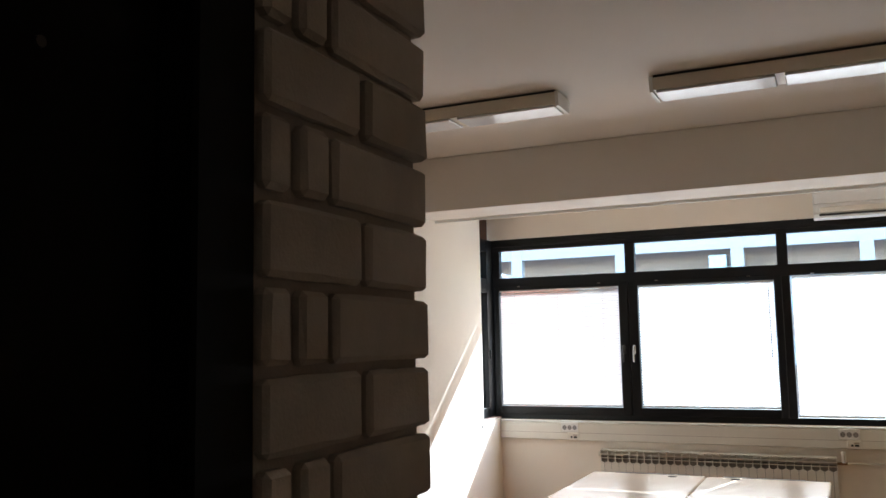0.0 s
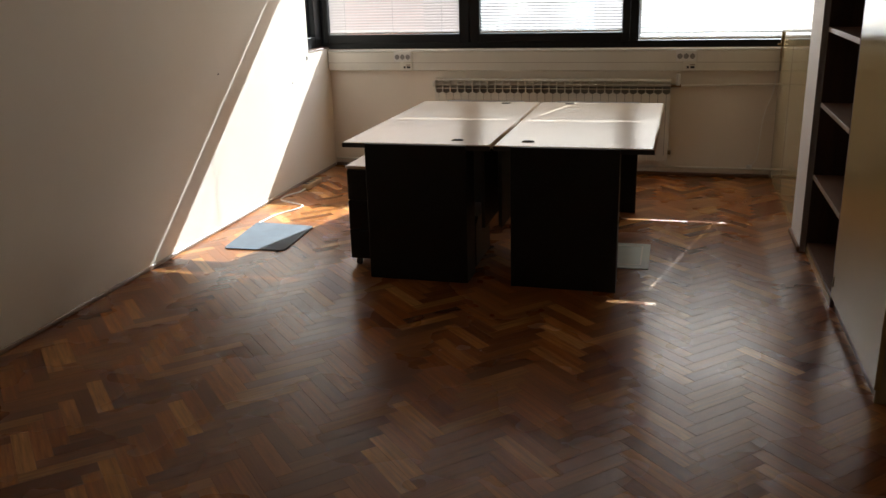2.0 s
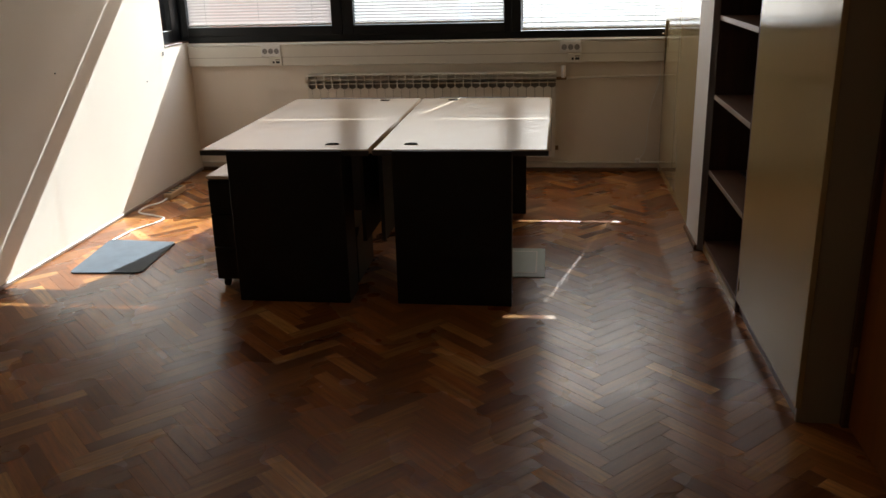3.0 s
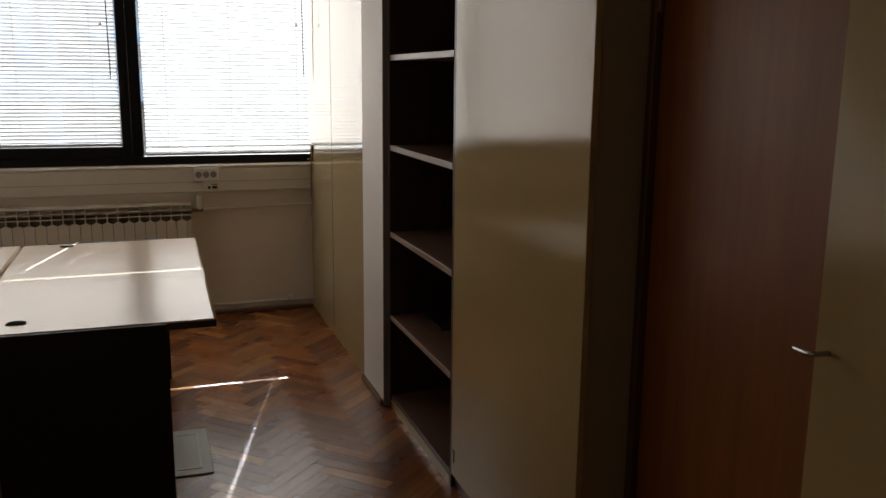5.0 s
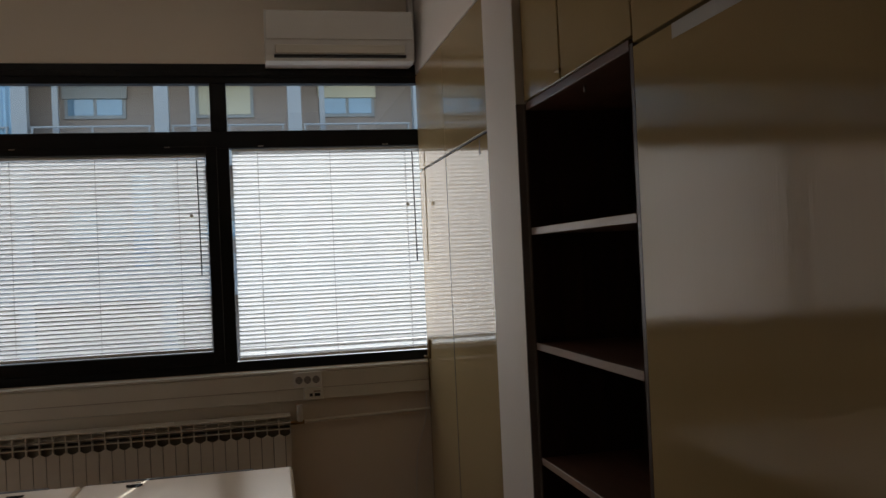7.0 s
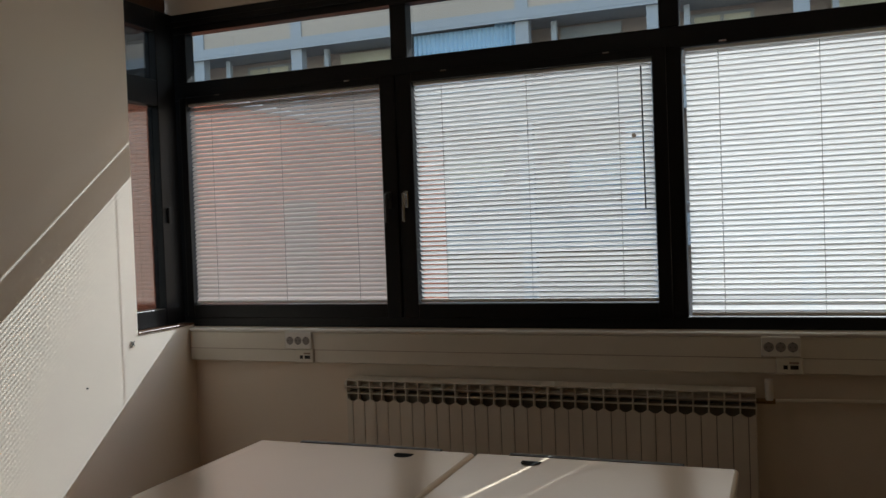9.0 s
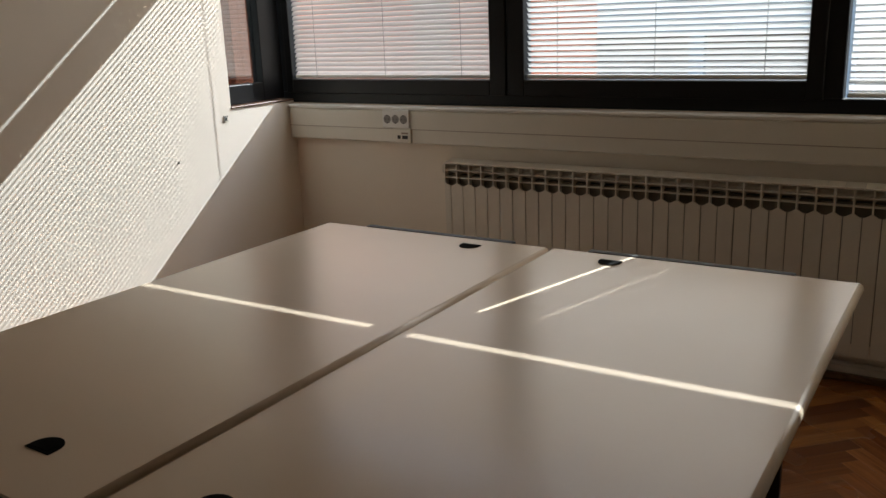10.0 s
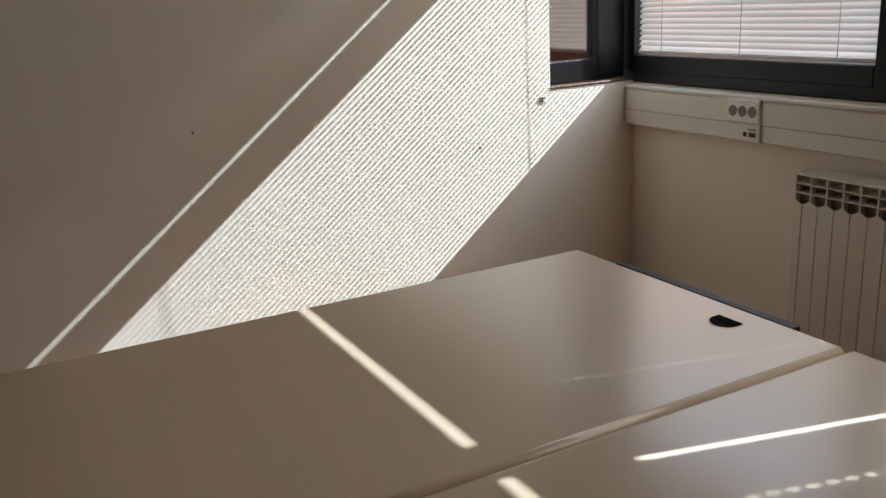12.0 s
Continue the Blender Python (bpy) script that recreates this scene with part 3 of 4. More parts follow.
# ---- fitted cupboards along the east side ----
def door_leaf(parent, x, y0, y1, z0, z1, mat="cabinet", t=0.02):
    d = part("door", boxes((x, x + t, y0 + 0.0025, y1 - 0.0025, z0 + 0.0025, z1 - 0.0025), b=0.002), M[mat], parent)
    return d


CUP = thing("fitted_cupboard", (3.75, 8.78, 0), "beige gloss laminate fitted cupboard beside the window", "cupboard")
X = 3.535
# near-black carcass, so the gaps between doors look shaded
part("carcass", boxes((X + 0.021, 3.94, 8.012, 9.488, 0.0, 2.553)), M["slot"], CUP)
part("plinth", boxes((X + 0.004, X + 0.02, 8.012, 9.488, 0.0, 0.05)), M["cabinet"], CUP)
d = door_leaf(CUP, X, 8.807, 9.485, 0.052, 2.013, "cabinet_gloss")
part("latch", boxes((X - 0.012, X, 9.39, 9.43, 0.985, 1.09), b=0.003), M["brass"], d, "brass latch plate")
part("latch_lever", rod((X - 0.012, 9.41, 1.0), (X - 0.03, 9.41, 1.0), (X - 0.032, 9.36, 1.0), r=0.006), M["brass"], d)
part("key", boxes((X - 0.012, X - 0.008, 9.395, 9.405, 0.905, 0.975), b=0.001), M["brass"], d)
door_leaf(CUP, X, 8.016, 8.803, 0.052, 2.013, "cabinet_gloss")
for y0, y1 in ((8.016, 8.804), (8.806, 9.485)):
    door_leaf(CUP, X, y0, y1, 2.019, 2.55, "cabinet_gloss")
# dark fillers flush with the doors, painting the shade of the open gaps
part("seal_strip", boxes((X - 0.0006, X + 0.02, 8.8015, 8.8085, 0.055, 2.011)), M["slot"], CUP, "dark strip standing for the shade in a door gap")
part("seal_strip", boxes((X - 0.0006, X + 0.02, 8.0165, 9.2, 2.0125, 2.0195)), M["slot"], CUP, "dark strip standing for the shade in a door gap")
part("seal_strip", boxes((X - 0.0006, X + 0.02, 8.0115, 8.0165, 0.055, 2.548)), M["slot"], CUP, "dark strip standing for the shade in a door gap")
part("tag", boxes((X - 0.0015, X, 8.16, 8.175, 1.94, 2.0)), M["cord"], CUP)

SH = thing("bookshelf", (3.75, 7.2, 0), "open brown built-in bookshelf, nearly empty, beige cupboard doors above", "shelf")
XS = 3.552
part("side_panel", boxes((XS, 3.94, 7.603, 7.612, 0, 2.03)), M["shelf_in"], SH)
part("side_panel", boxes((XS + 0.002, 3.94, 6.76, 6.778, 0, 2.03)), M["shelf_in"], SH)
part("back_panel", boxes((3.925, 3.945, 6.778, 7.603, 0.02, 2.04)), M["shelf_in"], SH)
for z in (0.061, 0.447, 0.837, 1.226, 1.615):
    s = part("shelf_board", boxes((XS + 0.005, 3.924, 6.779, 7.602, z - 0.022, z)), M["shelf"], SH)
    if z > 0.1:
        part("edge_strip", boxes((XS, XS + 0.0049, 6.779, 7.602, z - 0.023, z + 0.001), b=0.001), M["shelf_edge"], s, "pale worn edge strip")
part("plinth", boxes((XS + 0.001, XS + 0.02, 6.779, 7.602, 0.0, 0.038)), M["cabinet"], SH)
part("top_board", boxes((XS, 3.924, 6.779, 7.602, 2.015, 2.043), b=0.002), M["shelf"], SH)
part("edge_trim", boxes((XS - 0.006, XS + 0.01, 7.6125, 7.6175, 0, 2.04), (XS - 0.03, XS, 7.619, 7.6255, 0, 2.04), b=0.002), M["cord"], SH, "grey edge trim")
part("upper_body", boxes((XS + 0.021, 3.94, 6.76, 7.622, 2.046, 2.553)), M["slot"], SH)
for y0, y1 in ((6.76, 7.2585), (7.2655, 7.622)):
    d = door_leaf(SH, XS, y0, y1, 2.046, 2.552)
for z in (2.075, 2.3):
    part("catch", boxes((XS - 0.008, XS + 0.001, 7.252, 7.272, z - 0.006, z + 0.006), (XS - 0.012, XS - 0.004, 7.24, 7.285, z - 0.003, z + 0.003), b=0.002), M["brass"], SH, "small brass catch")
part("hook", rod((3.6, 7.19, 2.014), (3.6, 7.19, 1.995), r=0.004, n=8), M["chrome"], SH)
solid("document_tray", boxes((3.7, 3.86, 7.3, 7.54, 0.4475, 0.454), (3.695, 3.7, 7.3, 7.54, 0.4475, 0.458), b=0.001), M["dark_edge"], "thin dark tray lying on a shelf", "tray", "object", (3.7, 7.4, 0.4475))

TC = thing("wardrobe", (3.75, 6.28, 0), "tall beige gloss laminate wardrobe with a silver sticker", "wardrobe", "entry wardrobes")
part("carcass", boxes((XS + 0.021, 3.94, 5.815, 6.758, 0.05, 2.553)), M["slot"], TC)
part("side_panel", boxes((XS + 0.008, 3.722, 5.795, 5.8145, 0.0, 2.553), b=0.002), M["cabinet_end"], TC)
part("plinth", boxes((XS + 0.018, XS + 0.04, 5.8155, 6.758, 0.0, 0.049)), M["skirting"], TC)
d = door_leaf(TC, XS, 5.785, 6.758, 0.055, 2.022)
part("sticker", boxes((XS - 0.0012, XS, 6.03, 6.555, 1.985, 2.018)), M["sticker"], d, "long silver grey sticker")
door_leaf(TC, XS, 5.785, 6.758, 2.026, 2.552)
part("keyhole", boxes((XS - 0.003, XS, 6.722, 6.738, 0.115, 0.165), b=0.002), M["brass"], d)

# wardrobe by the entrance, and the wooden door
WR = thing("wardrobe", (3.62, 4.16, 0), "beige gloss laminate wardrobe beside the wooden door", "wardrobe", "entry wardrobes")
part("carcass", boxes((XS + 0.021, 3.69, 3.31, 4.988, 0.05, 2.553)), M["slot"], WR)
part("side_panel", boxes((XS + 0.008, 3.69, 4.9885, 5.008, 0.0, 2.553), b=0.002), M["cabinet_end"], WR)
part("plinth", boxes((XS + 0.018, XS + 0.04, 3.31, 4.988, 0.0, 0.049)), M["skirting"], WR)
for y0, y1 in ((3.31, 4.16), (4.16, 5.01)):
    d = door_leaf(WR, XS, y0, y1, 0.055, 2.022)
    door_leaf(WR, XS, y0, y1, 2.026, 2.552)
part("latch_lever", rod(*smooth_line([(XS, 4.975, 1.095), (XS - 0.028, 4.977, 1.096), (XS - 0.034, 4.985, 1.096), (XS - 0.03, 5.02, 1.094)], 5), r=0.0045), M["chrome"], d, "small bright latch lever")

D1 = thing("door_1", (3.75, 5.36, 0), "closed varnished reddish brown wooden door", "door", kind="structure")
part("leaf", boxes((3.72, 3.76, 4.93, 5.765, 0.006, 2.03), b=0.003), M["door"], D1)
part("frame", boxes((3.7, 3.78, 5.767, 5.793, 0, 2.06), (3.7, 3.78, 4.862, 4.928, 0, 2.06), (3.7, 3.78, 4.862, 5.793, 2.0605, 2.1), b=0.003), M["brown"], D1)
for z in (0.25, 1.725):
    part("hinge", rod((3.712, 5.766, z - 0.045), (3.712, 5.766, z + 0.045), r=0.007, n=10), M["brass"], D1)

# ---- entrance: dark door leaf ----
D2 = thing("door_2", (2.18, 2.42, 0), "black painted entrance door, standing open", "door", kind="structure")
part("leaf", boxes((2.25, 2.29, 1.85, 2.662, 0.008, 2.45), b=0.003), M["dark_door"], D2)
part("frame", boxes((2.101, 2.331, 2.665, 2.752, 0, H - 0.004), b=0.004), M["dark_door"], D2, "black door jamb")
part("screw", rod((2.29, 2.533, 1.93), (2.2935, 2.533, 1.93), r=0.005, n=12), M["dark_edge"], D2)


# ---- ceiling lamps ----
def ceiling_lamp(x0, x1, y0=6.41, y1=6.64):
    ob = thing("ceiling_lamp", ((x0 + x1) / 2, (y0 + y1) / 2, H), "long fluorescent ceiling lamp, switched off", "lamp", "ceiling lamps")
    part("mounting_plate", boxes((x0 + 0.02, x1 - 0.02, y0 + 0.012, y1 - 0.012, H - 0.014, H)), M["slot"], ob)
    bm = bmesh.new()
    prism(bm, [(y0, H - 0.016), (y0 + 0.012, H - 0.078), (y1 - 0.012, H - 0.078), (y1, H - 0.016)], "x", x0 + 0.016, x1 - 0.016)
    part("housing", bm, M["lampside"], ob, "yellowed housing")
    for k in range(2):
        a, b = x0 + 0.03 + k * (x1 - x0 - 0.06) / 2, x0 + 0.03 + (k + 1) * (x1 - x0 - 0.06) / 2
        part("diffuser", boxes((a + (0.022 if k else 0), b - (0 if k else 0.022), y0 + 0.02, y1 - 0.02, H - 0.092, H - 0.079), b=0.004), M["diffuser"], ob)
    for a, b in ((x0, x0 + 0.018), (x1 - 0.018, x1)):
        bm = bmesh.new()
        prism(bm, [(y0 - 0.004, H - 0.012), (y0 + 0.01, H - 0.09), (y1 - 0.01, H - 0.09), (y1 + 0.004, H - 0.012)], "x", a, b)
        part("end_cap", bm, M["plastic_w"], ob)
    return ob


ceiling_lamp(0.3, 1.55)
ceiling_lamp(2.035, 3.285)


# ---- desks ----
def desk(x0, x1, lx0, lx1, fx0, fx1, gx, fgx, modesty, side):
    zt = 0.727
    ob = thing("desk", ((x0 + x1) / 2, 7.54, 0), "office desk with greige laminate top and black panel legs", "desk", "desk pair")
    bm = bmesh.new()
    r, steps = 0.0125, [radians(15 * k) for k in range(13)]
    side_x = [(x1 - r + r * math.sin(a), zt - r + r * math.cos(a)) for a in steps]
    side_x += [(x0 + r - r * math.sin(a), zt - 0.027 + r - r * math.cos(a)) for a in steps]
    prism(bm, side_x, "y", 6.79, 8.3)
    top = part("tabletop", bm, M["top"], ob)
    for f in top.data.polygons:
        f.use_smooth = abs(f.normal.y) < 0.5 and abs(f.normal.z) < 0.999
    part("edge_band", boxes((x0 + 0.004, x1 - 0.004, 6.788, 6.7935, zt - 0.029, zt - 0.006), b=0.001), M["dark_edge"], ob)
    part("leg_panel", boxes((lx0, lx1, 6.768, 6.789, 0.0, zt - 0.004), b=0.002), M["black"], ob)
    part("leg_panel", boxes((fx0, fx1, 8.302, 8.326, 0.0, zt + 0.0005), b=0.002), M["black"], ob)
    part("modesty_panel", boxes((modesty - 0.009, modesty + 0.009, 6.79, 8.297, 0.3, zt - 0.028), b=0.001), M["black"], ob)
    part("leg_panel", boxes((side - 0.009, side + 0.009, 6.79, 6.95, 0.0, zt - 0.028)), M["black"], ob)
    for x, y, s in ((gx, 6.9, -1), (fgx, 8.235, 1)):
        bm = bmesh.new()
        pts = [(x + 0.03 * math.cos(a), y + s * -0.006 + s * -0.028 * math.sin(a)) for a in [k * math.pi / 10 for k in range(11)]]
        pts += [(x - 0.03, y + s * 0.01), (x + 0.03, y + s * 0.01)]
        prism(bm, pts, "z", zt, zt + 0.0016)
        g = part("cable_grommet", bm, M["pit"], ob, "black plastic cable grommet")
        # no recess is cut: a flat black plate paints the hole's dark depth
        part("grommet_hole", boxes((x - 0.02, x + 0.02, y - s * 0.004 - 0.008, y - s * 0.004 + 0.008, zt + 0.0016, zt + 0.0022)), M["pit"], g)
    return ob


left = desk(1.15, 1.943, 1.284, 1.818, 1.308, 1.827, 1.745, 1.73, 1.9, 1.808)
part("cross_panel", boxes((1.78, 1.942, 7.5, 7.52, 0.26, 0.699)), M["black"], left)
left.rotation_euler = (0, 0, radians(-0.6))
right = desk(1.9465, 2.733, 2.042, 2.571, 2.054, 2.582, 2.108, 2.146, 1.985, 2.556)
part("cross_panel", boxes((1.955, 2.1, 7.5, 7.52, 0.26, 0.699)), M["black"], right)
right.rotation_euler = (0, 0, radians(-0.5))

PD = thing("drawer_pedestal", (1.3, 7.18, 0), "black mobile drawer pedestal under the desk", "pedestal")
part("body", boxes((1.108, 1.46, 6.94, 7.45, 0.045, 0.553), b=0.002), M["black"], PD)
part("top", boxes((1.104, 1.464, 6.924, 7.455, 0.5535, 0.57), b=0.003), M["top"], PD)
for k in range(3):
    z = 0.05 + k * 0.167
    dr = part("drawer_front", boxes((1.11, 1.458, 6.922, 6.939, z, z + 0.162), b=0.002), M["black"], PD)
    part("drawer_handle", boxes((1.23, 1.34, 6.914, 6.922, z + 0.12, z + 0.13), b=0.002), M["dark_edge"], dr)
for x in (1.14, 1.43):
    for y in (6.97, 7.42):
        part("castor", rod((x - 0.011, y, 0.0225), (x + 0.011, y, 0.0225), r=0.0225, n=14), M["seal"], PD)

BX = thing("computer_tower", (1.77, 7.25, 0), "small dark computer case on the floor", "computer")
bm = bmesh.new()
prism(bm, [(7.04, 0.0), (7.4, 0.0), (7.4, 0.27), (7.1, 0.27), (7.04, 0.235)], "x", 1.69, 1.795)
part("case", bm, M["dark_edge"], BX)
part("front_panel", boxes((1.7, 1.785, 7.035, 7.0395, 0.03, 0.22), b=0.002), M["black"], BX)

# ---- things on the floor ----
MT = thing("desk_mat", (0.4, 7.36, 0), "blue grey desk mat lying on the floor in the sun", "mat")
bm = bmesh.new()
out = []
for cx, cy, a0 in ((0.575, 7.14, -90), (0.55, 7.59, 0), (0.205, 7.615, 90), (0.255, 7.12, 180)):
    out += [(cx + 0.035 * math.cos(radians(a0 + k * 15)), cy + 0.035 * math.sin(radians(a0 + k * 15))) for k in range(7)]
prism(bm, out, "z", 0.0005, 0.007)
part("mat_sheet", bm, M["mat"], MT)

FO = thing("plastic_folder", (2.58, 7.38, 0), "pale green plastic folder on the floor under the desk", "folder")
part("cover", boxes((2.36, 2.712, 7.15, 7.6, 0.0005, 0.006), b=0.002), M["folder"], FO)
part("inner_frame", boxes((2.4, 2.672, 7.2, 7.21, 0.006, 0.0075), (2.4, 2.672, 7.54, 7.55, 0.006, 0.0075), (2.664, 2.672, 7.21, 7.54, 0.006, 0.0075), (2.4, 2.408, 7.21, 7.54, 0.006, 0.0075)), M["plastic"], FO)

PS = thing("power_strip", (0.11, 8.68, 0), "beige power strip with white cable beside the wall", "power strip")
pb = part("body", boxes((0.085, 0.14, 8.56, 8.83, 0.0, 0.042), b=0.007), M["tan"], PS)
for k in range(4):
    part("socket", boxes((0.095, 0.13, 8.585 + k * 0.06, 8.62 + k * 0.06, 0.042, 0.0435)), M["slot"], pb)
part("cable", rod(*smooth_line([(0.112, 8.56, 0.012), (0.1, 8.47, 0.006), (0.05, 8.36, 0.005), (0.06, 8.24, 0.005), (0.16, 8.18, 0.005), (0.28, 8.12, 0.005), (0.29, 8.02, 0.005), (0.21, 7.84, 0.005), (0.19, 7.63, 0.009)]), r=0.006, n=8), M["plastic_w"], PS, "white cable")

# marks on the west wall
NL = bmesh.new()
for k in range(4):
    a = k * math.pi / 4
    d = Vector((0, math.cos(a), math.sin(a))) * (0.018 if k % 2 else 0.011)
    tube(NL, (Vector((0.002, 9.019, 0.947)) - d, Vector((0.005, 9.019, 0.947)), Vector((0.002, 9.019, 0.947)) + d), 0.0016, 5)
solid("wall_hook", NL, M["slot"], "small dark spread wall plug in the wall", "hook", "object", (0, 9.019, 0.947))
for y, z in ((7.629, 0.977), (8.72, 0.79)):
    solid("nail", rod((0.0, y, z), (0.006, y, z), r=0.0038, n=8), M["slot"], "small dark nail in the wall", "nail", "object", (0, y, z))


# ---- switches on the brick jamb ----
def wall_switch(y0, y1, z0, z1, rockers, label):
    ob = thing("wall_switch", (2.337, (y0 + y1) / 2, z0), label, "switch", "entrance switches")
    part("box", boxes((2.325, 2.349, y0, y1, z0, z1), b=0.006), M["switch"], ob)
    yc, zc = (y0 + y1) / 2, (z0 + z1) / 2
    for k, w in rockers:
        bm = bmesh.new()
        prism(bm, [(2.349, zc - 0.021), (2.3585, zc - 0.018), (2.354, zc + 0.003), (2.3555, zc + 0.021), (2.349, zc + 0.022)], "y", yc + k - w, yc + k + w)
        part("rocker", bm, M["switch"], ob)
    for k in (-0.027, 0.027):
        part("screw", rod((2.349, yc + k, zc), (2.3502, yc + k, zc), r=0.004, n=10), M["slot"], ob)
    return ob


wall_switch(2.86, 2.946, 1.392, 1.484, ((0.0, 0.017),), "old ivory switch box with one wide rocker")
wall_switch(2.972, 3.058, 1.394, 1.482, ((-0.0085, 0.0075), (0.0085, 0.0075)), "old ivory switch box with two narrow rockers")
SB = thing("wall_switch", (2.29, 3.13, 1.405), "old ivory surface mounted switch box beside the corner", "switch", "entrance switches")
part("box", boxes((2.237, 2.323, 3.116, 3.147, 1.403, 1.482), b=0.005), M["switch"], SB)

# ---- outdoors ----
# out of view; its pale colour is there to brighten ceiling and blinds
solid("ground", boxes((-400, 400, 9.75, 900, -3.7, -3.5), (-400, 400, -400, 9.75, -3.7, -3.5)), M["ground"], "unseen ground below the window, made pale to bounce light indoors", "ground")
RW = thing("neighbour_wing", (-1.4, 13, -3.5), "low red orange rendered wing outside the window", "building")
part("wall", boxes((-1.8, -1.2, 10.3, 16.5, -3.5, 2.5)), M["red"], RW)
part("coping", boxes((-1.84, -1.16, 10.26, 16.54, 2.5, 2.56), b=0.01), M["facade_p"], RW)
part("reveal", boxes((-1.21, -1.196, 12.4, 13.0, 0.2, 1.75)), M["shutter"], RW, "pale ochre panel")

OB = thing("apartment_building", (2, 27, -3.5), "brown and white apartment building with balconies across the street", "building")
FY = 25.5
part("wall", boxes((-32, 32, FY + 1.3, FY + 9, -3.5, 12)), M["facade"], OB)
part("roof", boxes((-33, 33, FY - 0.3, FY + 10, 12.0, 12.4)), M["facade_p"], OB)
for z in (1.4, 4.45, 8.3):
    part("balcony_slab", boxes((-32, 32, FY - 0.1, FY + 1.3, z, z + 0.22)), M["facade_p"], OB)
    part("fascia", boxes((-32, 32, FY - 0.04, FY + 0.06, z - 0.5, z - 0.002)), M["facade_p"], OB, "pale blue white fascia")
for k in range(-10, 10):
    x = 0.58 + 3.05 * k
    part("column", boxes((x - 0.16, x + 0.16, FY - 0.06, FY + 0.2, -3.5, 11.99)), M["facade_p"], OB)
    for z in (1.62, 4.67, 8.52):
        r = part("railing", rod((x + 0.2, FY + 0.05, z + 0.24), (x + 2.8, FY + 0.05, z + 0.24), r=0.025, n=6), M["facade_p"], OB)
        part("baluster", boxes((x + 0.22, x + 0.26, FY + 0.03, FY + 0.07, z, z + 0.24), (x + 1.5, x + 1.54, FY + 0.03, FY + 0.07, z, z + 0.24), (x + 2.74, x + 2.78, FY + 0.03, FY + 0.07, z, z + 0.24)), M["facade_p"], r)
        i = (k * 7 + int(z)) % 4
        w = part("window", boxes((x + 0.7, x + 2.1, FY + 1.24, FY + 1.31, z + 0.62, z + 1.6)), M["facade_p"], OB)
        part("pane", boxes((x + 0.78, x + 1.36, FY + 1.22, FY + 1.235, z + 0.7, z + 1.52), (x + 1.44, x + 2.02, FY + 1.22, FY + 1.235, z + 0.7, z + 1.52)), M["far_glass"] if i else M["shutter"], w)
        if i in (1, 3):
            part("blind_box", boxes((x + 0.66, x + 2.14, FY + 1.16, FY + 1.236, z + 1.1, z + 1.64)), M["shutter"] if i == 3 else M["facade_p"], w)
        if i == 2:
            part("divider", boxes((x + 2.3, x + 2.75, FY + 0.2, FY + 1.29, z, z + 2.2)), M["far_glass"], OB)
for k in range(-10, 10):
    x = 0.58 + 3.05 * k
    part("parapet_panel", boxes((x + 0.12, x + 2.93, FY - 0.02, FY + 0.08, 6.6, 7.79)), M["facade_b"], OB, "beige parapet panel")
    part("post", boxes((x + 0.62, x + 0.75, FY + 0.3, FY + 0.42, 4.67, 6.3)), M["facade_p"], OB)
bm = bmesh.new()
prism(bm, [(-5.3 + 0.06 * i, FY + 0.1 + 0.04 * (i % 2)) for i in range(46)] + [(-2.6, FY + 0.2), (-5.3, FY + 0.2)], "z", 4.67, 6.3)
part("corrugated_screen", bm, M["far_blue"], OB, "blue corrugated screen")
part("gallery_beam", boxes((-31.95, 31.95, FY - 0.1, FY + 1.29, 6.38, 6.598), (-31.95, 31.95, FY - 0.16, FY - 0.102, 6.3, 6.36)), M["facade_p"], OB)

TRN = thing("street_tree", (6.4, 14.0, -3.5), "bare grey street tree outside the window", "tree")
bm = bmesh.new()
tube(bm, [(6.4, 14, -3.5), (6.45, 14, 0), (6.4, 14.05, 2.2), (6.5, 14, 4.2)], 0.11, 9)
part("trunk", bm, M["bark"], TRN)
rs = random.Random(4)
for k in range(14):
    z = 2.0 + k * 0.22
    a = rs.uniform(0, 6.28)
    p = Vector((6.42, 14.02, z))
    pts = [p]
    for j in range(5):
        p = p + Vector((math.cos(a) * 0.32 + rs.uniform(-0.1, 0.1), math.sin(a) * 0.32 + rs.uniform(-0.1, 0.1), 0.22 + rs.uniform(-0.05, 0.12)))
        pts.append(p)
    bm = bmesh.new()
    tube(bm, pts, 0.018, 6)
    part("branch", bm, M["bark"], TRN)

# ---- brick facing of the jamb ----
JB = thing("wall_jamb", (2.33, 2.93, 0), "painted sand-lime brick end of the partition wall", "wall", kind="structure")
part("mortar", boxes((2.281, 2.3255, 2.756, 3.104, 0, H - 0.002)), M["mortar"], JB)
brick_meshes = {}
rb = random.Random(8)


def brick(y0, y1, z, h):
    key = round(y1 - y0, 3), rb.randrange(3)
    if key not in brick_meshes:
        bm = bmesh.new()
        rbox(bm, (0, 0, 0), (0.055, key[0], h), 0.0062)
        bmesh.ops.subdivide_edges(bm, edges=[e for e in bm.edges if e.calc_length() > 0.1], cuts=3)
        for v in bm.verts:
            v.co += Vector((rb.uniform(-0.0012, 0.0008), rb.uniform(-0.0012, 0.0012), rb.uniform(-0.0012, 0.0012)))
        brick_meshes[key] = finish("brick", bm, M["brick"])
    ob = new("brick", brick_meshes[key])
    ob.parent = JB
    ob.location = Vector((2.2865 + rb.uniform(-0.0015, 0.001), y0, z)) - ORIGIN[JB.name]
    ob.rotation_euler = (rb.uniform(-0.006, 0.006), 0, rb.uniform(-0.006, 0.006))


C = 0.0877
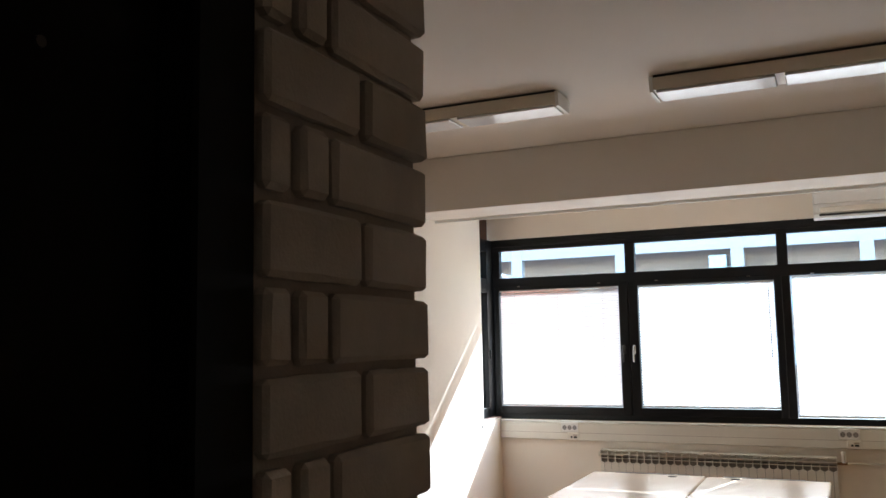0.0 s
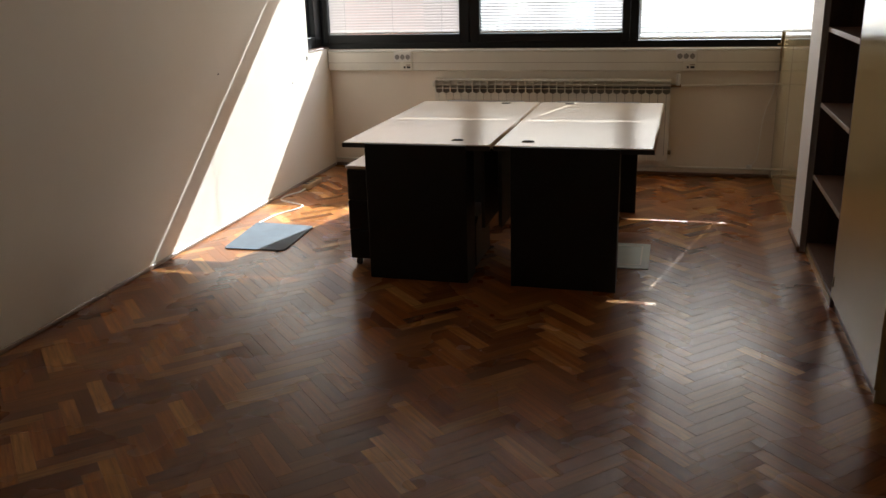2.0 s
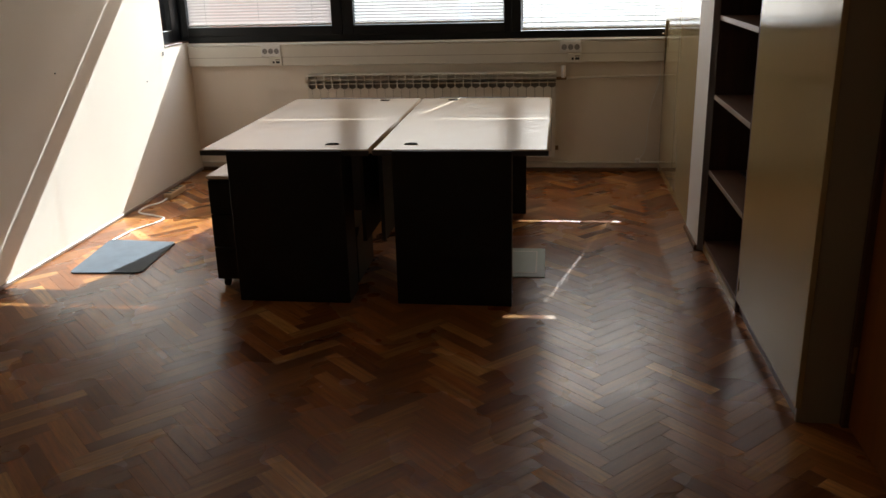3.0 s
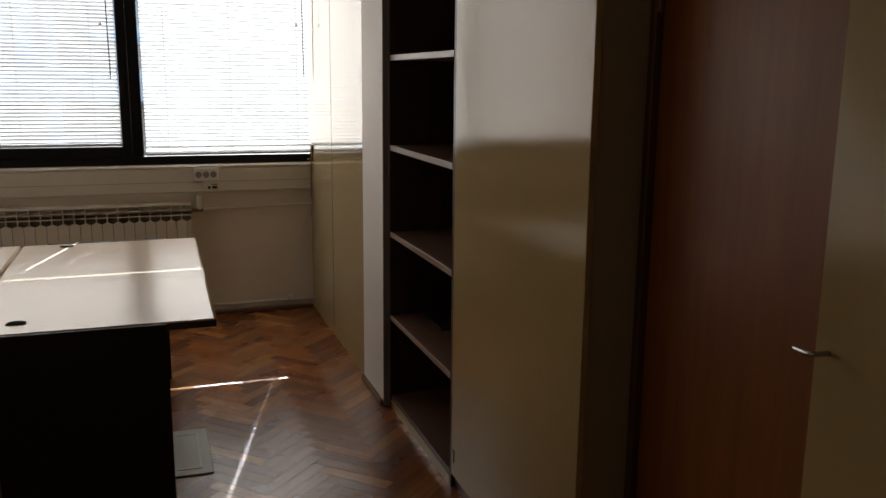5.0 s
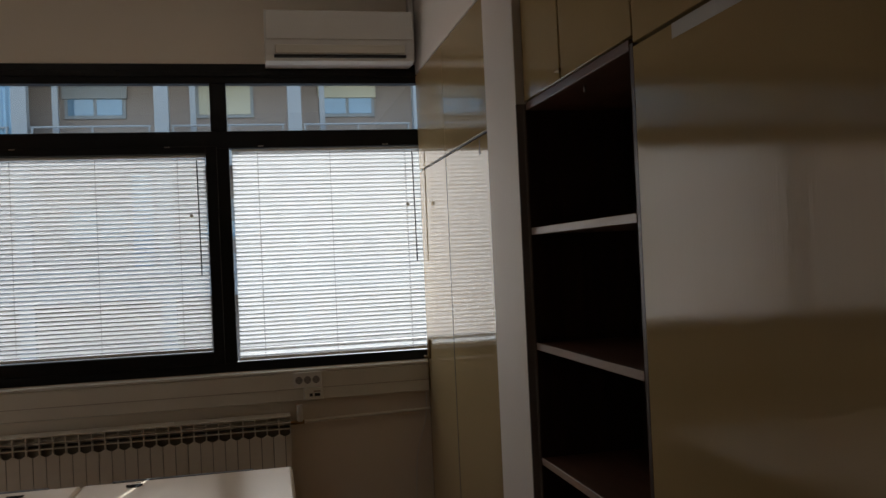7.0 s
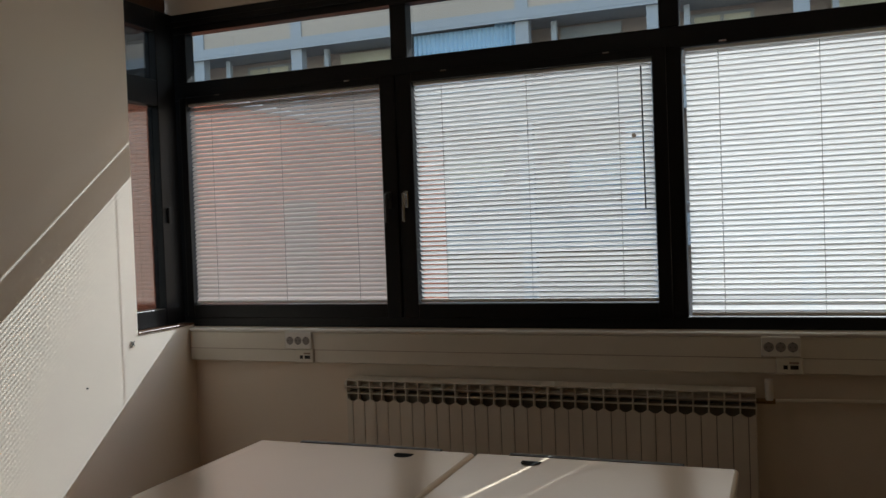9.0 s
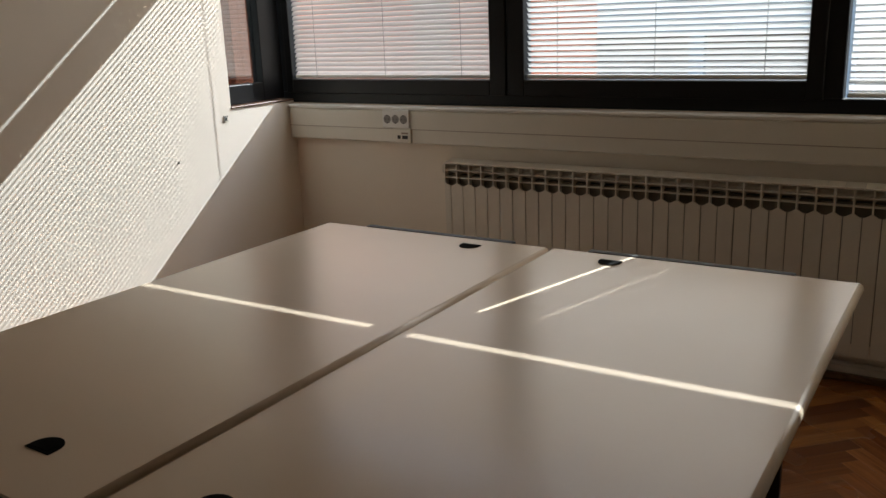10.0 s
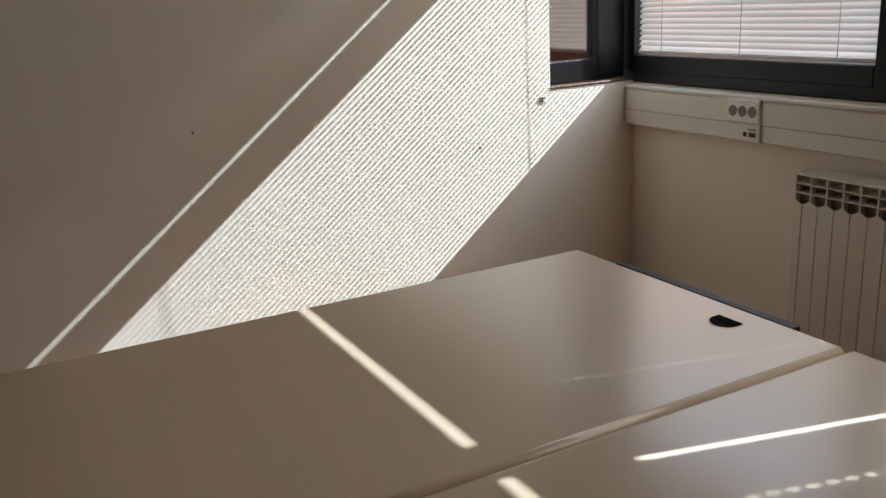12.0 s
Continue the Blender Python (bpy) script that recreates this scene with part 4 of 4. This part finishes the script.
for row in range(int(H / C)):
    for y0, y1 in ((2.757, 2.941), (2.958, 3.118)) if row % 2 == 0 else ((2.757, 2.801), (2.82, 2.871), (2.885, 3.118)):
        brick(y0, y1, row * C + 0.0065, C - 0.0115)

# ---- herringbone parquet ----
L, W, G = 0.3, 0.06, 0.0003


def block_verts():
    a, b = L / 2 - G, W / 2 - G
    c = 0.0006
    return [(-a, -b, -0.0004), (a, -b, -0.0004), (a, b, -0.0004), (-a, b, -0.0004), (-a + c, -b + c, 0), (a - c, -b + c, 0), (a - c, b - c, 0), (-a + c, b - c, 0)]


BF = ((4, 5, 6, 7), (0, 1, 5, 4), (1, 2, 6, 5), (2, 3, 7, 6), (3, 0, 4, 7))
BV = block_verts()


def block_uv(me):
    uv = me.uv_layers.new(name="grain")
    for lp in me.loops:
        v = BV[lp.vertex_index % 8]
        uv.data[lp.index].uv = (v[0], v[1])


block_meshes = []
# second mesh carries the painted sheen of the crosswise blocks
for mat in (M["parquet"], M["parquet_sheen"]):
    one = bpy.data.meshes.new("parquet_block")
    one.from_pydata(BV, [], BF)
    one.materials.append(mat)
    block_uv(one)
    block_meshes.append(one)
rest_v, rest_f, rest_m, singles = [], [], [], []
R45 = Matrix.Rotation(radians(45), 4, "Z")
rp = random.Random(11)
for s in range(-22, 23):
    for k in range(-110, 130):
        for vert in (0, 1):
            if vert:
                cx, cy, ang = L + k * W + W / 2, (k + 1) * W - L / 2, 90
            else:
                cx, cy, ang = k * W + L / 2, k * W + W / 2, 0
            p = R45 @ Vector((cx + s * 2 * L, cy, 0)) + Vector((1.66, 5.0, 0))
            if not (-0.1 < p.x < 3.98 and 0.95 < p.y < 9.5):
                continue
            if p.y < 3.1 and not 2.3 < p.x < 3.25:
                continue
            m = Matrix.Translation((p.x, p.y, -0.0002 + rp.uniform(-0.0002, 0.0002))) @ Matrix.Rotation(radians(45 + ang + rp.choice((0, 180))), 4, "Z") @ Matrix.Rotation(rp.gauss(0, 0.0016), 4, "X") @ Matrix.Rotation(rp.gauss(0, 0.0008), 4, "Y")
            if 1.0 < p.x < 3.1 and 4.1 < p.y < 6.55 and len(singles) < 300:
                singles.append((m, vert))
            else:
                n = len(rest_v)
                rest_v += [tuple(m @ Vector(v)) for v in BV]
                rest_f += [tuple(n + i for i in f) for f in BF]
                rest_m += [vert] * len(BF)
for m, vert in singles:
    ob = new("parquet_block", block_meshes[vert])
    ob.parent = FLOOR
    ob.matrix_basis = m
me = bpy.data.meshes.new("parquet_field")
me.from_pydata(rest_v, [], rest_f)
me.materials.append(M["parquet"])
me.materials.append(M["parquet_sheen"])
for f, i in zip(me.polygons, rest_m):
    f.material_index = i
block_uv(me)
field = new("parquet_field", me)
field.parent = FLOOR
tagged(field, "worn varnished oak herringbone parquet", kind="stuff")
